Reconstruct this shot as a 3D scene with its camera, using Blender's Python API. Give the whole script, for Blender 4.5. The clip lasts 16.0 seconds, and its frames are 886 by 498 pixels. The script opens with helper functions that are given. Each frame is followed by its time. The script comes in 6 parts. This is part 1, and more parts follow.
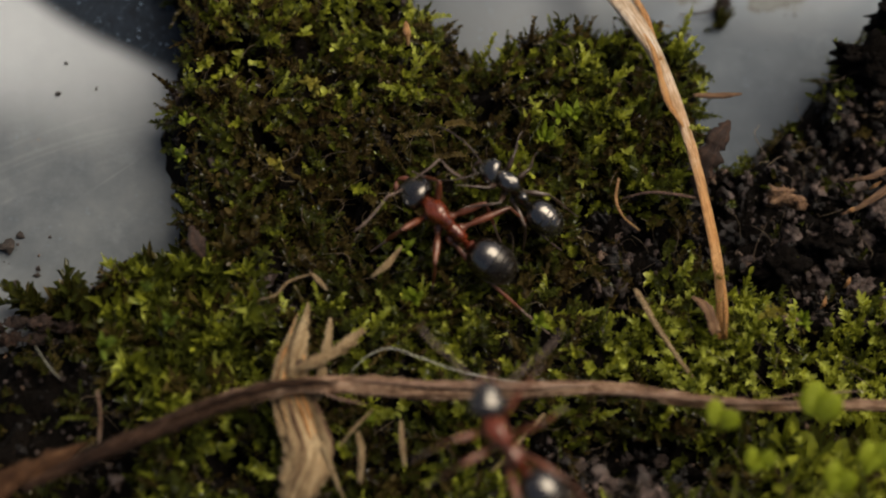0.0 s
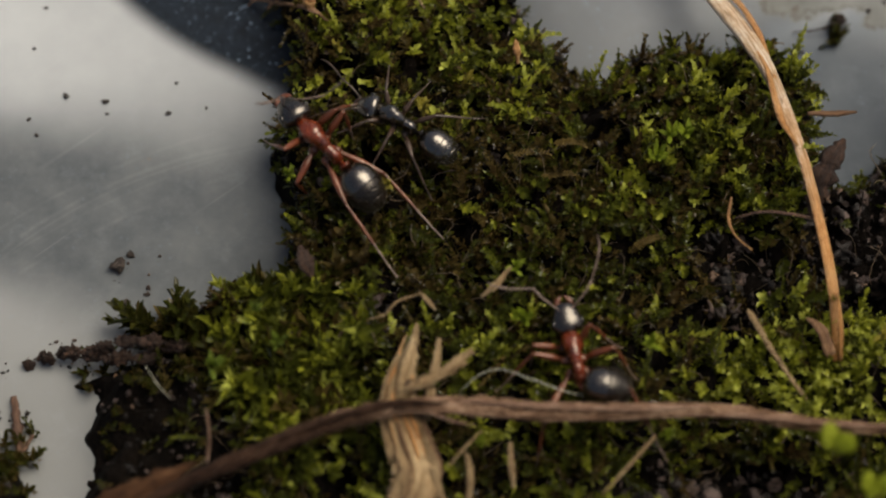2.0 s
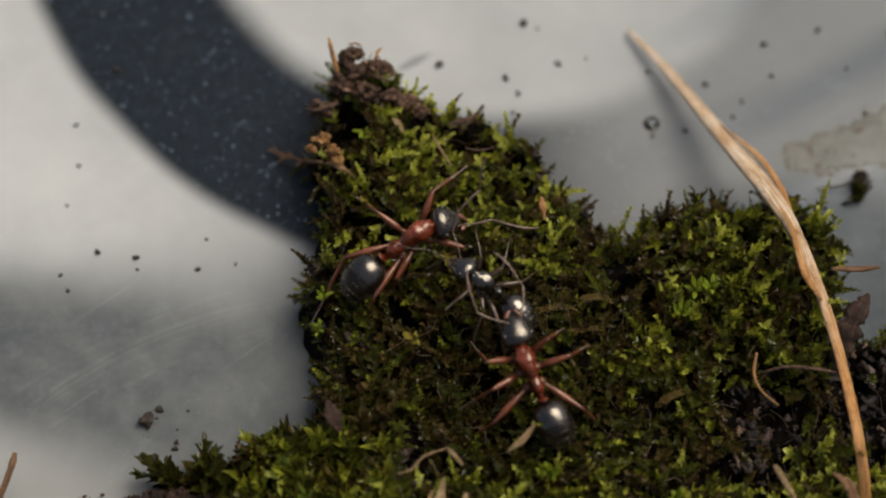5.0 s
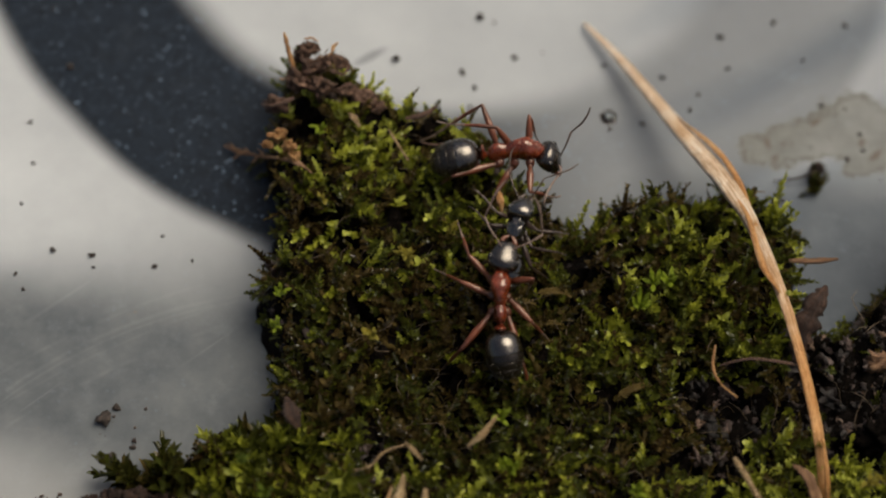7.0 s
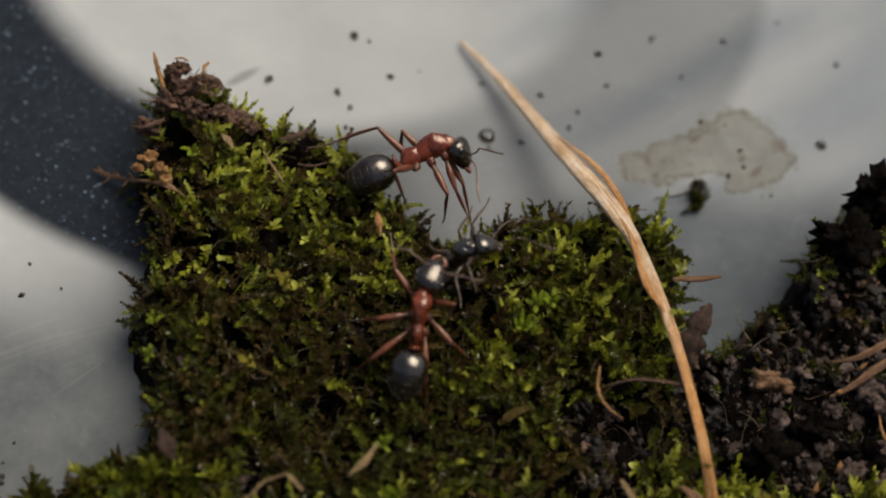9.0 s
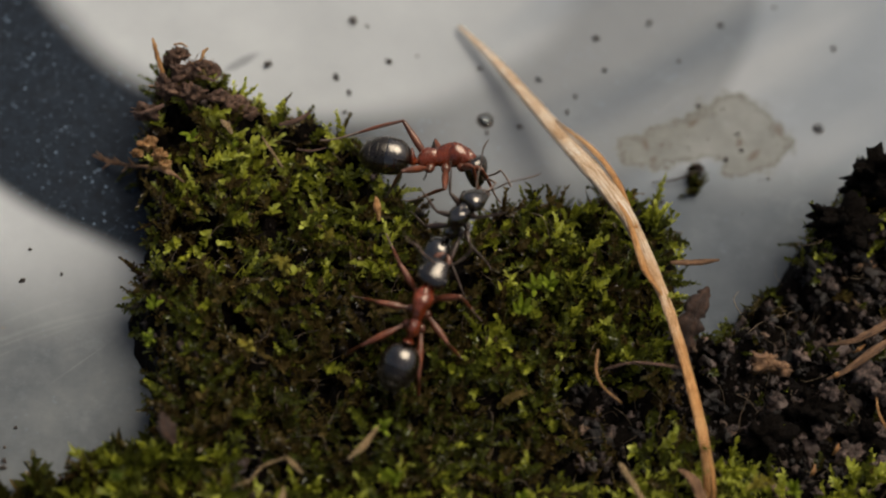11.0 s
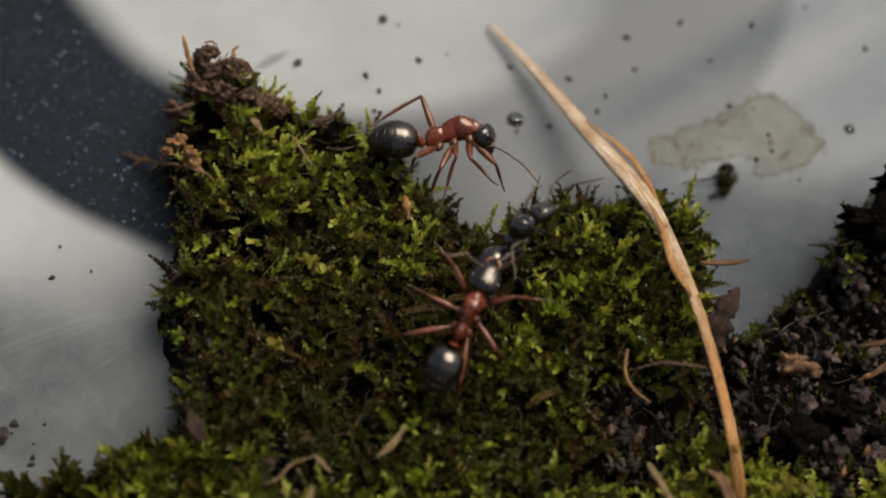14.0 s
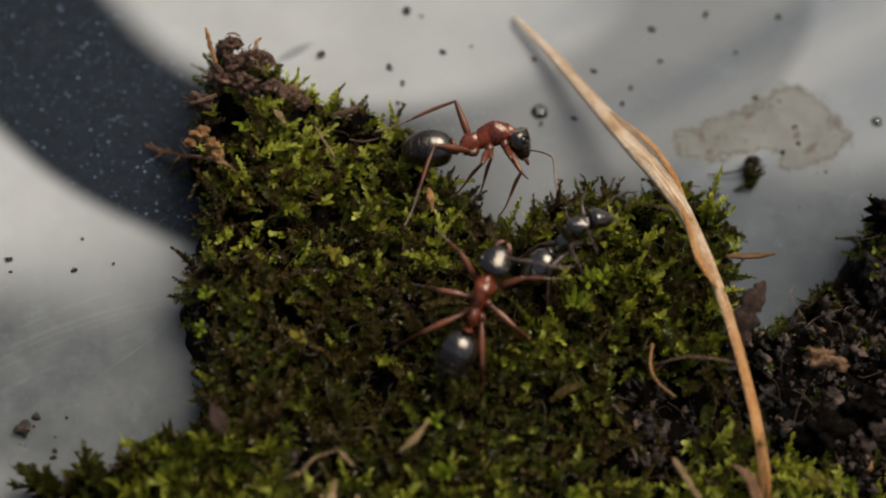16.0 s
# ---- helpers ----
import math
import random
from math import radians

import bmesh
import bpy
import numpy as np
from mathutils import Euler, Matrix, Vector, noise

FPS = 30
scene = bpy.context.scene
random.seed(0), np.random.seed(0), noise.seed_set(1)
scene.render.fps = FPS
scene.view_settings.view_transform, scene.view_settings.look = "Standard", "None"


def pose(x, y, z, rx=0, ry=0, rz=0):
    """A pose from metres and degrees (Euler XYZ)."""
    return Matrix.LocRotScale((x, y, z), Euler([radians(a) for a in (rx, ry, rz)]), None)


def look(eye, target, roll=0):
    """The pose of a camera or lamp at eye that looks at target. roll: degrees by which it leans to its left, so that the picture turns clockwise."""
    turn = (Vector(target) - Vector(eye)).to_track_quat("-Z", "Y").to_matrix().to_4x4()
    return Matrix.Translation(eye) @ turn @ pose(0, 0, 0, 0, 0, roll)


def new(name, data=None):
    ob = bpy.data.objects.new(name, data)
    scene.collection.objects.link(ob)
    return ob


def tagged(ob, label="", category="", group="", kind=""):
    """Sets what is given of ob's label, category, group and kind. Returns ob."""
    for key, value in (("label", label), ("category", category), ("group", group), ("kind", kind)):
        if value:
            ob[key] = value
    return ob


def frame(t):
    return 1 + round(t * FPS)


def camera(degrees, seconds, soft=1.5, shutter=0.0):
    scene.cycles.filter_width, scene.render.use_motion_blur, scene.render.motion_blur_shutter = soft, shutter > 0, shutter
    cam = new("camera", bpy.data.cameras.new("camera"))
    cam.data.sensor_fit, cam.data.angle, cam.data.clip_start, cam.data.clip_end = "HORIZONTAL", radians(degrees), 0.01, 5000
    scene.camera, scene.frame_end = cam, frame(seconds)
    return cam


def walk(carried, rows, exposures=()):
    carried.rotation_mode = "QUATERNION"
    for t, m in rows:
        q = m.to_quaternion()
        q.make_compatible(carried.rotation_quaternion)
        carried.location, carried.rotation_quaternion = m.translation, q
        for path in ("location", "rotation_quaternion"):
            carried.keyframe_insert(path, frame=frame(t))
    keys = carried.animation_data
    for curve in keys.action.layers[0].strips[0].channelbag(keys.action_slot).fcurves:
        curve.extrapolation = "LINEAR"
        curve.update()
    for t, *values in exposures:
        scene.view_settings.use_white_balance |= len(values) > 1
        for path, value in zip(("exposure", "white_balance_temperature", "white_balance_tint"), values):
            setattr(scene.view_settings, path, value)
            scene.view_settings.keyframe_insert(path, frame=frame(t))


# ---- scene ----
cam = camera(25.0, 16.0, soft=2.1)
cam.data.dof.use_dof = True
cam.data.dof.focus_distance = 0.0868
cam.data.dof.aperture_fstop = 32.0

# Seconds, yaw, pitch, roll and advance (parts of the working distance) of the hand-held camera.
REACH, TILT = 0.085, -64.0
ROWS = [
    (0, -5.676, -1.462, 0.059, -0.0066),
    (0.5, -5.049, -1.453, 0.029, -0.0055),
    (1, -4.465, -1.426, -0.021, -0.002),
    (1.5, -3.648, -1.27, 0.016, -0.0004),
    (2, -2.571, -0.903, 0.023, 0.0009),
    (2.5, -1.128, -0.753, 0.076, 0.0003),
    (3, -0.162, -0.335, 0.035, 0.0016),
    (3.5, 0, -0, -0, -0),
    (4, 0.026, 2.726, 0.075, -0.0095),
    (4.5, -0.004, 3.278, 0.171, -0.0115),
    (4.7, -1.456, 3.48, -0.037, -0.0071),
    (6.8, -2.587, 3.61, 0.501, -0.007),
    (7, -3.005, 3.393, 0.546, -0.0036),
    (7.5, -5.494, 3.369, 0.816, 0.001),
    (8, -6.512, 3.431, 1.268, 0.0004),
    (8.5, -6.592, 4.016, 1.476, 0.0128),
    (9, -6.608, 4.053, 1.632, 0.0205),
    (9.2, -6.6, 3.71, 1.569, 0.0195),
    (11.5, -6.606, 3.585, 1.83, 0.0162),
    (12, -6.645, 3.632, 1.689, 0.0181),
    (12.5, -6.554, 3.647, 1.631, 0.0172),
    (13, -6.345, 3.64, 1.517, 0.0153),
    (13.5, -5.967, 3.659, 1.446, 0.0184),
    (14, -5.774, 3.59, 1.489, 0.0179),
    (14.5, -5.624, 3.349, 1.381, 0.0193),
    (15, -5.378, 3.277, 1.392, 0.0229),
    (15.5, -5.135, 3.289, 1.453, 0.0253),
    (16, -5.121, 3.423, 1.366, 0.0241),
]
BASE = pose(0, -REACH * math.cos(radians(TILT)), 0.004 - REACH * math.sin(radians(TILT)), TILT)
walk(cam, [(t, BASE @ pose(0, REACH * go, 0) @ pose(0, 0, 0, 0, 0, yaw) @ pose(0, 0, 0, pitch) @ pose(0, 0, 0, 0, roll) @ pose(0, 0, 0, 90))
           for t, yaw, pitch, roll, go in ROWS])

# ---- light ----
scene.view_settings.exposure = 0.0
SUN = Vector((0.38, 0.22, 0.90)).normalized()
world = bpy.data.worlds.new("sky")
world.use_nodes = True
scene.world = world
wn = world.node_tree.nodes
sky = wn.new("ShaderNodeTexSky")
sky.sky_type, sky.sun_disc = "NISHITA", False
sky.dust_density, sky.ozone_density = 6.0, 0.2
sky.sun_elevation = math.asin(SUN.z)
sky.sun_rotation = math.atan2(SUN.x, SUN.y)
world.node_tree.links.new(sky.outputs[0], wn["Background"].inputs[0])
wn["Background"].inputs[1].default_value = 0.086
sun = new("sun", bpy.data.lights.new("sun", "SUN"))
sun.data.energy, sun.data.angle, sun.data.color = 3.2, radians(50.0), (1.0, 0.94, 0.79)
sun.matrix_world = look(SUN * 0.5, (0, 0, 0))

MM = 0.001


# ---- materials ----
class Mat:
    """A node material with a few short ways to add nodes."""

    def __init__(self, name):
        self.m = bpy.data.materials.new(name)
        self.m.use_nodes = True
        self.t = self.m.node_tree
        self.b = self.t.nodes["Principled BSDF"]

    def n(self, kind):
        return self.t.nodes.new("ShaderNode" + kind)

    def link(self, a, b):
        self.t.links.new(a, b)

    def put(self, socket, value):
        if isinstance(value, bpy.types.NodeSocket):
            self.link(value, socket)
        else:
            socket.default_value = value

    def math(self, op, a, b=0.0, c=0.0):
        node = self.n("Math")
        node.operation = op
        for s, v in zip(node.inputs, (a, b, c)):
            self.put(s, v)
        return node.outputs[0]

    def mix(self, f, a, b, blend="MIX"):
        node = self.n("Mix")
        node.data_type, node.blend_type = "RGBA", blend
        self.put(node.inputs[0], f)
        for s, v in ((node.inputs[6], a), (node.inputs[7], b)):
            self.put(s, (*v, 1.0) if isinstance(v, tuple) and len(v) == 3 else v)
        return node.outputs[2]

    def step(self, v, lo, hi):
        node = self.n("MapRange")
        node.interpolation_type = "SMOOTHSTEP"
        self.put(node.inputs[0], v)
        node.inputs[1].default_value, node.inputs[2].default_value = lo, hi
        return node.outputs[0]

    def where(self, scale=(1, 1, 1), kind="Object"):
        node = self.n("Mapping")
        self.link(self.n("TexCoord").outputs[kind], node.inputs[0])
        node.inputs["Scale"].default_value = scale
        return node.outputs[0]

    def noise(self, scale, detail=4.0, rough=0.55, at=None):
        node = self.n("TexNoise")
        node.inputs["Scale"].default_value, node.inputs["Detail"].default_value, node.inputs["Roughness"].default_value = scale, detail, rough
        self.link(at if at is not None else self.where(), node.inputs["Vector"])
        return node.outputs[0]

    def ramp(self, f, *stops):
        node = self.n("ValToRGB")
        self.put(node.inputs[0], f)
        els = node.color_ramp.elements
        while len(els) < len(stops):
            els.new(0.5)
        for e, (p, c) in zip(els, stops):
            e.position, e.color = p, (*c, 1.0)
        return node.outputs[0]

    def bump(self, height, strength=0.5, depth=0.0001):
        node = self.n("Bump")
        node.inputs["Strength"].default_value, node.inputs["Distance"].default_value = strength, depth
        self.link(height, node.inputs["Height"])
        self.link(node.outputs[0], self.b.inputs["Normal"])
        return node.outputs[0]

    def base(self, colour, rough=0.6, spec=0.5, metal=0.0):
        self.put(self.b.inputs["Base Color"], (*colour, 1.0) if isinstance(colour, tuple) else colour)
        self.put(self.b.inputs["Roughness"], rough)
        self.b.inputs["Specular IOR Level"].default_value = spec
        self.b.inputs["Metallic"].default_value = metal
        return self


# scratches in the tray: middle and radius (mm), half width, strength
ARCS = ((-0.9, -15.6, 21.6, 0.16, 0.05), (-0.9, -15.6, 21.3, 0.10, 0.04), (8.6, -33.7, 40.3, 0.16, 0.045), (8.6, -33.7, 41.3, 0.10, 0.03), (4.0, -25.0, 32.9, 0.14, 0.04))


def mat_tray():
    """Worn pale plastic with a dark curved reflection painted into its colour as a ring, scratches, dust and dried
    water marks.
    """
    m = Mat("reflection_painted_plastic")
    at = m.n("TexCoord").outputs["Object"]
    xyz = m.n("SeparateXYZ")
    m.link(at, xyz.inputs[0])
    x, y = m.math("DIVIDE", xyz.outputs[0], MM), m.math("DIVIDE", xyz.outputs[1], MM)
    wob = m.math("MULTIPLY", m.math("SUBTRACT", m.noise(60, 2), 0.5), 1.6)

    def dist(cx, cy, sx=1.0, sy=1.0, turn=0.0):
        ex, ey = m.math("SUBTRACT", x, cx), m.math("SUBTRACT", y, cy)
        co, si = math.cos(radians(turn)), math.sin(radians(turn))
        dx = m.math("MULTIPLY", m.math("ADD", m.math("MULTIPLY", ex, co), m.math("MULTIPLY", ey, si)), 1 / sx)
        dy = m.math("MULTIPLY", m.math("SUBTRACT", m.math("MULTIPLY", ey, co), m.math("MULTIPLY", ex, si)), 1 / sy)
        return m.math("ADD", m.math("SQRT", m.math("ADD", m.math("MULTIPLY", dx, dx), m.math("MULTIPLY", dy, dy))), wob)

    # dark curved reflection, painted into the tray's colour as a ring
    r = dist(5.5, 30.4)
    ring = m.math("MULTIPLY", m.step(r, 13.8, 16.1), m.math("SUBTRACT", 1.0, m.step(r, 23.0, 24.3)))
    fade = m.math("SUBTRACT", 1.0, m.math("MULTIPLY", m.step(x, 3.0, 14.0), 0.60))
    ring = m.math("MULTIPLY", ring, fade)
    smear = m.noise(140, 6, 0.6)
    pale = m.ramp(smear, (0.3, (0.306, 0.313, 0.317)), (0.7, (0.402, 0.409, 0.409)))
    # uneven light painted in: the plastic darkens to the right and the front
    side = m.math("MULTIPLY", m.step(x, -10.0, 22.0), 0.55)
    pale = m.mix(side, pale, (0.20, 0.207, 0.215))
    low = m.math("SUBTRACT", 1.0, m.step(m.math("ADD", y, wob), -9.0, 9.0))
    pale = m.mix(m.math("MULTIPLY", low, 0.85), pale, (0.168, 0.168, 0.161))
    # reflections painted into the colour: a grey zone beside the ring, and bluish streaks within it
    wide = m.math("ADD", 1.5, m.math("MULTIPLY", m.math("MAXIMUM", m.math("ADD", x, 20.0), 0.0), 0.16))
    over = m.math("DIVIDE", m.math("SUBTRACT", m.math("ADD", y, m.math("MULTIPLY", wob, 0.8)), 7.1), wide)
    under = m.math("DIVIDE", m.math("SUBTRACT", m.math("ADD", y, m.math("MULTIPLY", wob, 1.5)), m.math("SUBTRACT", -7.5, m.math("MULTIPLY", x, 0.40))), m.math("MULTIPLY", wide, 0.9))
    grey_zone = m.math("MULTIPLY", m.step(under, -1.0, 1.0), m.math("SUBTRACT", 1.0, m.step(over, -1.0, 1.0)))
    grey_zone = m.math("MULTIPLY", grey_zone, m.math("SUBTRACT", 1.0, m.math("MULTIPLY", m.step(x, -19.0, 0.0), 0.10)))
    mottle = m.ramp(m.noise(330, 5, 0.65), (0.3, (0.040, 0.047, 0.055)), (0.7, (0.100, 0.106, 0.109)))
    c = m.mix(m.math("MULTIPLY", grey_zone, 0.95), pale, mottle)
    streak_at = m.n("Mapping")
    m.link(at, streak_at.inputs[0])
    streak_at.vector_type = "TEXTURE"
    streak_at.inputs["Rotation"].default_value = (0, 0, radians(32))
    streak_at.inputs["Scale"].default_value = (4.5, 0.67, 1)
    streak = m.step(m.noise(150, 2, 0.4, streak_at.outputs[0]), 0.40, 0.64)
    streak = m.math("MULTIPLY", streak, m.step(x, 8.0, 18.0))
    c = m.mix(m.math("MULTIPLY", streak, 0.65), c, (0.135, 0.155, 0.18))
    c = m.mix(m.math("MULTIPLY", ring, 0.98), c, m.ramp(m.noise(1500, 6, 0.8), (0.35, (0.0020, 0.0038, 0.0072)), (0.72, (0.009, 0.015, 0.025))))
    # bluish shade between the moss and the soil, painted into the tray's colour
    gap_shade = m.math("MULTIPLY", m.step(x, 12.0, 18.0), m.math("SUBTRACT", 1.0, m.step(m.math("ADD", y, wob), 9.5, 13.5)))
    c = m.mix(m.math("MULTIPLY", gap_shade, 0.85), c, m.ramp(m.noise(260, 4, 0.6), (0.3, (0.034, 0.042, 0.054)), (0.7, (0.075, 0.085, 0.096))))
    # dried water mark
    both = m.math("MINIMUM", dist(25.3, 14.3, 2.6, 2.3, -10), dist(21.6, 13.6, 3.6, 1.35, 14))
    edge = m.math("ADD", both, m.math("MULTIPLY", m.noise(420, 4, 0.7), 2.2))
    mark = m.math("MULTIPLY", m.math("SUBTRACT", 1.0, m.step(edge, 1.85, 2.05)), m.step(m.math("ADD", y, m.math("MULTIPLY", wob, 1.5)), 10.0, 12.2))
    c = m.mix(m.math("MULTIPLY", mark, 0.72), c, m.ramp(m.noise(500, 4, 0.7), (0.3, (0.105, 0.100, 0.083)), (0.7, (0.185, 0.180, 0.160))))
    brim = m.math("SUBTRACT", 1.0, m.step(m.math("ABSOLUTE", m.math("SUBTRACT", edge, 1.82)), 0.0, 0.09))
    c = m.mix(m.math("MULTIPLY", m.math("MULTIPLY", brim, mark), 0.6), c, (0.08, 0.075, 0.06))
    for cx, cy, sx, sy, turn in ((25.3, 13.8, 0.34, 0.20, 60), (25.9, 13.1, 0.50, 0.20, 40), (20.7, 13.8, 0.22, 0.42, 10), (23.2, 15.0, 0.45, 0.16, 40), (27.4, 14.6, 0.3, 0.5, 0)):
        stain = m.math("SUBTRACT", 1.0, m.step(m.math("ADD", m.math("SUBTRACT", dist(cx, cy, sx, sy, turn), wob), m.noise(900, 3, 0.7)), 0.9, 1.7))
        c = m.mix(m.math("MULTIPLY", stain, 0.62), c, (0.085, 0.062, 0.042))
    blot = m.math("MULTIPLY", m.step(m.noise(700, 3, 0.6), 0.60, 0.70), mark)
    c = m.mix(m.math("MULTIPLY", blot, 0.6), c, (0.07, 0.05, 0.03))
    # dust: many tiny pale and a few brown flecks, clustered
    vor = m.n("TexVoronoi")
    vor.inputs["Scale"].default_value = 2100
    m.link(at, vor.inputs["Vector"])
    dust = m.math("MULTIPLY", m.math("SUBTRACT", 1.0, m.step(vor.outputs["Distance"], 0.10, 0.22)), m.step(m.noise(300, 4, 0.7), 0.42, 0.62))
    c = m.mix(m.math("MULTIPLY", dust, m.math("ADD", 0.08, m.math("MULTIPLY", ring, 0.45))), c, (0.20, 0.27, 0.36))
    speck = m.math("MULTIPLY", m.step(m.noise(3600, 3, 0.7), 0.58, 0.74), m.math("ADD", 0.05, m.math("MULTIPLY", ring, 0.38)))
    c = m.mix(speck, c, (0.15, 0.21, 0.29))
    # a long grey streak beside the litter crown
    grey_streak = m.math("SUBTRACT", 1.0, m.step(m.math("ADD", dist(1.6, 18.9, 1.1, 0.26, 32), m.math("MULTIPLY", m.noise(500, 3), 0.8)), 0.9, 1.6))
    c = m.mix(m.math("MULTIPLY", grey_streak, 0.6), c, (0.12, 0.125, 0.13))
    haze = m.step(m.noise(420, 6, 0.75), 0.50, 0.8)
    c = m.mix(m.math("MULTIPLY", haze, m.math("SUBTRACT", 0.15, m.math("MULTIPLY", ring, 0.13))), c, (0.34, 0.37, 0.39))
    fleck = m.math("MULTIPLY", m.step(m.noise(900, 2), 0.73, 0.80), m.math("SUBTRACT", 0.5, m.math("MULTIPLY", ring, 0.4)))
    c = m.mix(fleck, c, (0.16, 0.13, 0.10))
    sc_at = m.n("Mapping")
    m.link(at, sc_at.inputs[0])
    sc_at.vector_type = "TEXTURE"
    sc_at.inputs["Rotation"].default_value = (0, 0, radians(38))
    sc_at.inputs["Scale"].default_value = (33.0, 1.0, 1)
    scratch = m.math("MULTIPLY", m.step(m.noise(2600, 1, 0.4, sc_at.outputs[0]), 0.70, 0.76), m.step(m.noise(90, 2), 0.5, 0.62))
    c = m.mix(m.math("MULTIPLY", scratch, 0.06), c, (0.62, 0.63, 0.63))
    # long curved scratches where something was dragged
    broken = m.step(m.noise(330, 3, 0.6), 0.40, 0.62)
    for cx, cy, r0, fine, much in ARCS:
        line = m.math("ABSOLUTE", m.math("SUBTRACT", m.math("SUBTRACT", dist(cx, cy), wob), r0))
        line = m.math("MULTIPLY", m.math("SUBTRACT", 1.0, m.step(line, 0.0, fine)), broken)
        c = m.mix(m.math("MULTIPLY", line, much), c, (0.46, 0.47, 0.46))
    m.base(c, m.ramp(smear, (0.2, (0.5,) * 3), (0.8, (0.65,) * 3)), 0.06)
    m.bump(m.noise(700, 5), 0.12, 0.00005)
    return m.m


def mat_soil():
    m = Mat("dark_humus")
    big, fine = m.noise(260, 5, 0.65), m.noise(1800, 6, 0.7)
    c = m.ramp(m.math("ADD", m.math("MULTIPLY", big, 0.6), m.math("MULTIPLY", fine, 0.4)),
               (0.38, (0.0022, 0.0014, 0.0009)), (0.58, (0.006, 0.0037, 0.0023)), (0.76, (0.028, 0.017, 0.010)))
    m.base(c, 0.85, 0.08)
    m.bump(m.math("ADD", fine, m.math("MULTIPLY", big, 2.0)), 1.0, 0.0005)
    return m.m


def mat_crumb():
    m = Mat("humus_crumbs")
    r = m.n("NewGeometry").outputs["Random Per Island"]
    c = m.ramp(r, (0.0, (0.005, 0.0028, 0.0015)), (0.45, (0.018, 0.011, 0.008)), (0.74, (0.068, 0.044, 0.036)), (0.93, (0.14, 0.095, 0.078)), (1.0, (0.24, 0.135, 0.07)))
    fine = m.noise(2600, 5, 0.7)
    m.base(m.mix(fine, m.mix(0.6, c, (0.0, 0.0, 0.0)), c), 0.48, 0.35)
    m.bump(fine, 0.9, 0.0002)
    return m.m


def mat_moss():
    """Leaf tissue: tone per shoot, shade per leaf, with light shining through."""
    m = Mat("moss_leaf")
    held = m.n("Attribute")
    held.attribute_name = "tone"
    tone = held.outputs["Fac"]
    r = m.n("NewGeometry").outputs["Random Per Island"]
    v = m.math("ADD", tone, m.math("MULTIPLY", m.math("SUBTRACT", r, 0.5), 0.22))
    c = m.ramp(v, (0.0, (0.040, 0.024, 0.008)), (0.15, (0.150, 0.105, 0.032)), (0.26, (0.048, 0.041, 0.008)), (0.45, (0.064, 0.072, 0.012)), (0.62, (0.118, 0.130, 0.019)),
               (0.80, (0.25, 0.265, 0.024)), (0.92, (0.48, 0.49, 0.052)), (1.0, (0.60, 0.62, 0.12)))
    veins = m.noise(3000, 3)
    c = m.mix(0.25, c, m.ramp(veins, (0.3, (0.25, 0.25, 0.25)), (0.7, (1.0, 1.0, 1.0))), "MULTIPLY")
    m.base(c, 0.21, 0.6)
    glow = m.n("BsdfTranslucent")
    m.link(c, glow.inputs[0])
    both = m.n("MixShader")
    both.inputs[0].default_value = 0.46
    m.link(m.b.outputs[0], both.inputs[1])
    m.link(glow.outputs[0], both.inputs[2])
    m.link(both.outputs[0], m.t.nodes["Material Output"].inputs[0])
    return m.m


def mat_fibre(name, dark, mid, pale, rough=0.55, along=6.0, across=70.0, spec=0.4, through_light=0.0, foot=None):
    """Dry plant fibre, streaked along the piece."""
    m = Mat(name)
    streak = m.noise(1.0, 4, 0.6, m.where((along, across, 1), "UV"))
    hair = m.noise(1.0, 3, 0.7, m.where((along * 2.5, across * 4, 1), "UV"))
    patch = m.noise(520, 5, 0.65)
    grain = m.noise(4200, 4, 0.7)
    mixed = m.math("ADD", m.math("MULTIPLY", streak, 0.40), m.math("ADD", m.math("MULTIPLY", hair, 0.28), m.math("ADD", m.math("MULTIPLY", patch, 0.22), m.math("MULTIPLY", grain, 0.10))))
    c = m.ramp(mixed, (0.40, dark), (0.50, mid), (0.60, pale))
    c = m.mix(m.math("MULTIPLY", m.step(m.noise(1500, 3, 0.6), 0.64, 0.72), 0.6), c, dark)
    if foot:
        along_uv = m.n("SeparateXYZ")
        m.link(m.n("TexCoord").outputs["UV"], along_uv.inputs[0])
        c = m.mix(m.math("SUBTRACT", 1.0, m.step(along_uv.outputs[0], 0.6, 1.7)), c, m.mix(0.93, c, foot, "MULTIPLY"))
    m.base(c, m.ramp(grain, (0.3, (rough * 0.75,) * 3), (0.7, (min(1.0, rough * 1.4),) * 3)), spec)
    m.bump(m.math("ADD", m.math("ADD", streak, hair), m.math("MULTIPLY", grain, 0.8)), 0.9, 0.00014)
    if through_light:
        glow, both = m.n("BsdfTranslucent"), m.n("MixShader")
        m.link(c, glow.inputs[0])
        both.inputs[0].default_value = through_light
        m.link(m.b.outputs[0], both.inputs[1])
        m.link(glow.outputs[0], both.inputs[2])
        m.link(both.outputs[0], m.t.nodes["Material Output"].inputs[0])
    return m.m


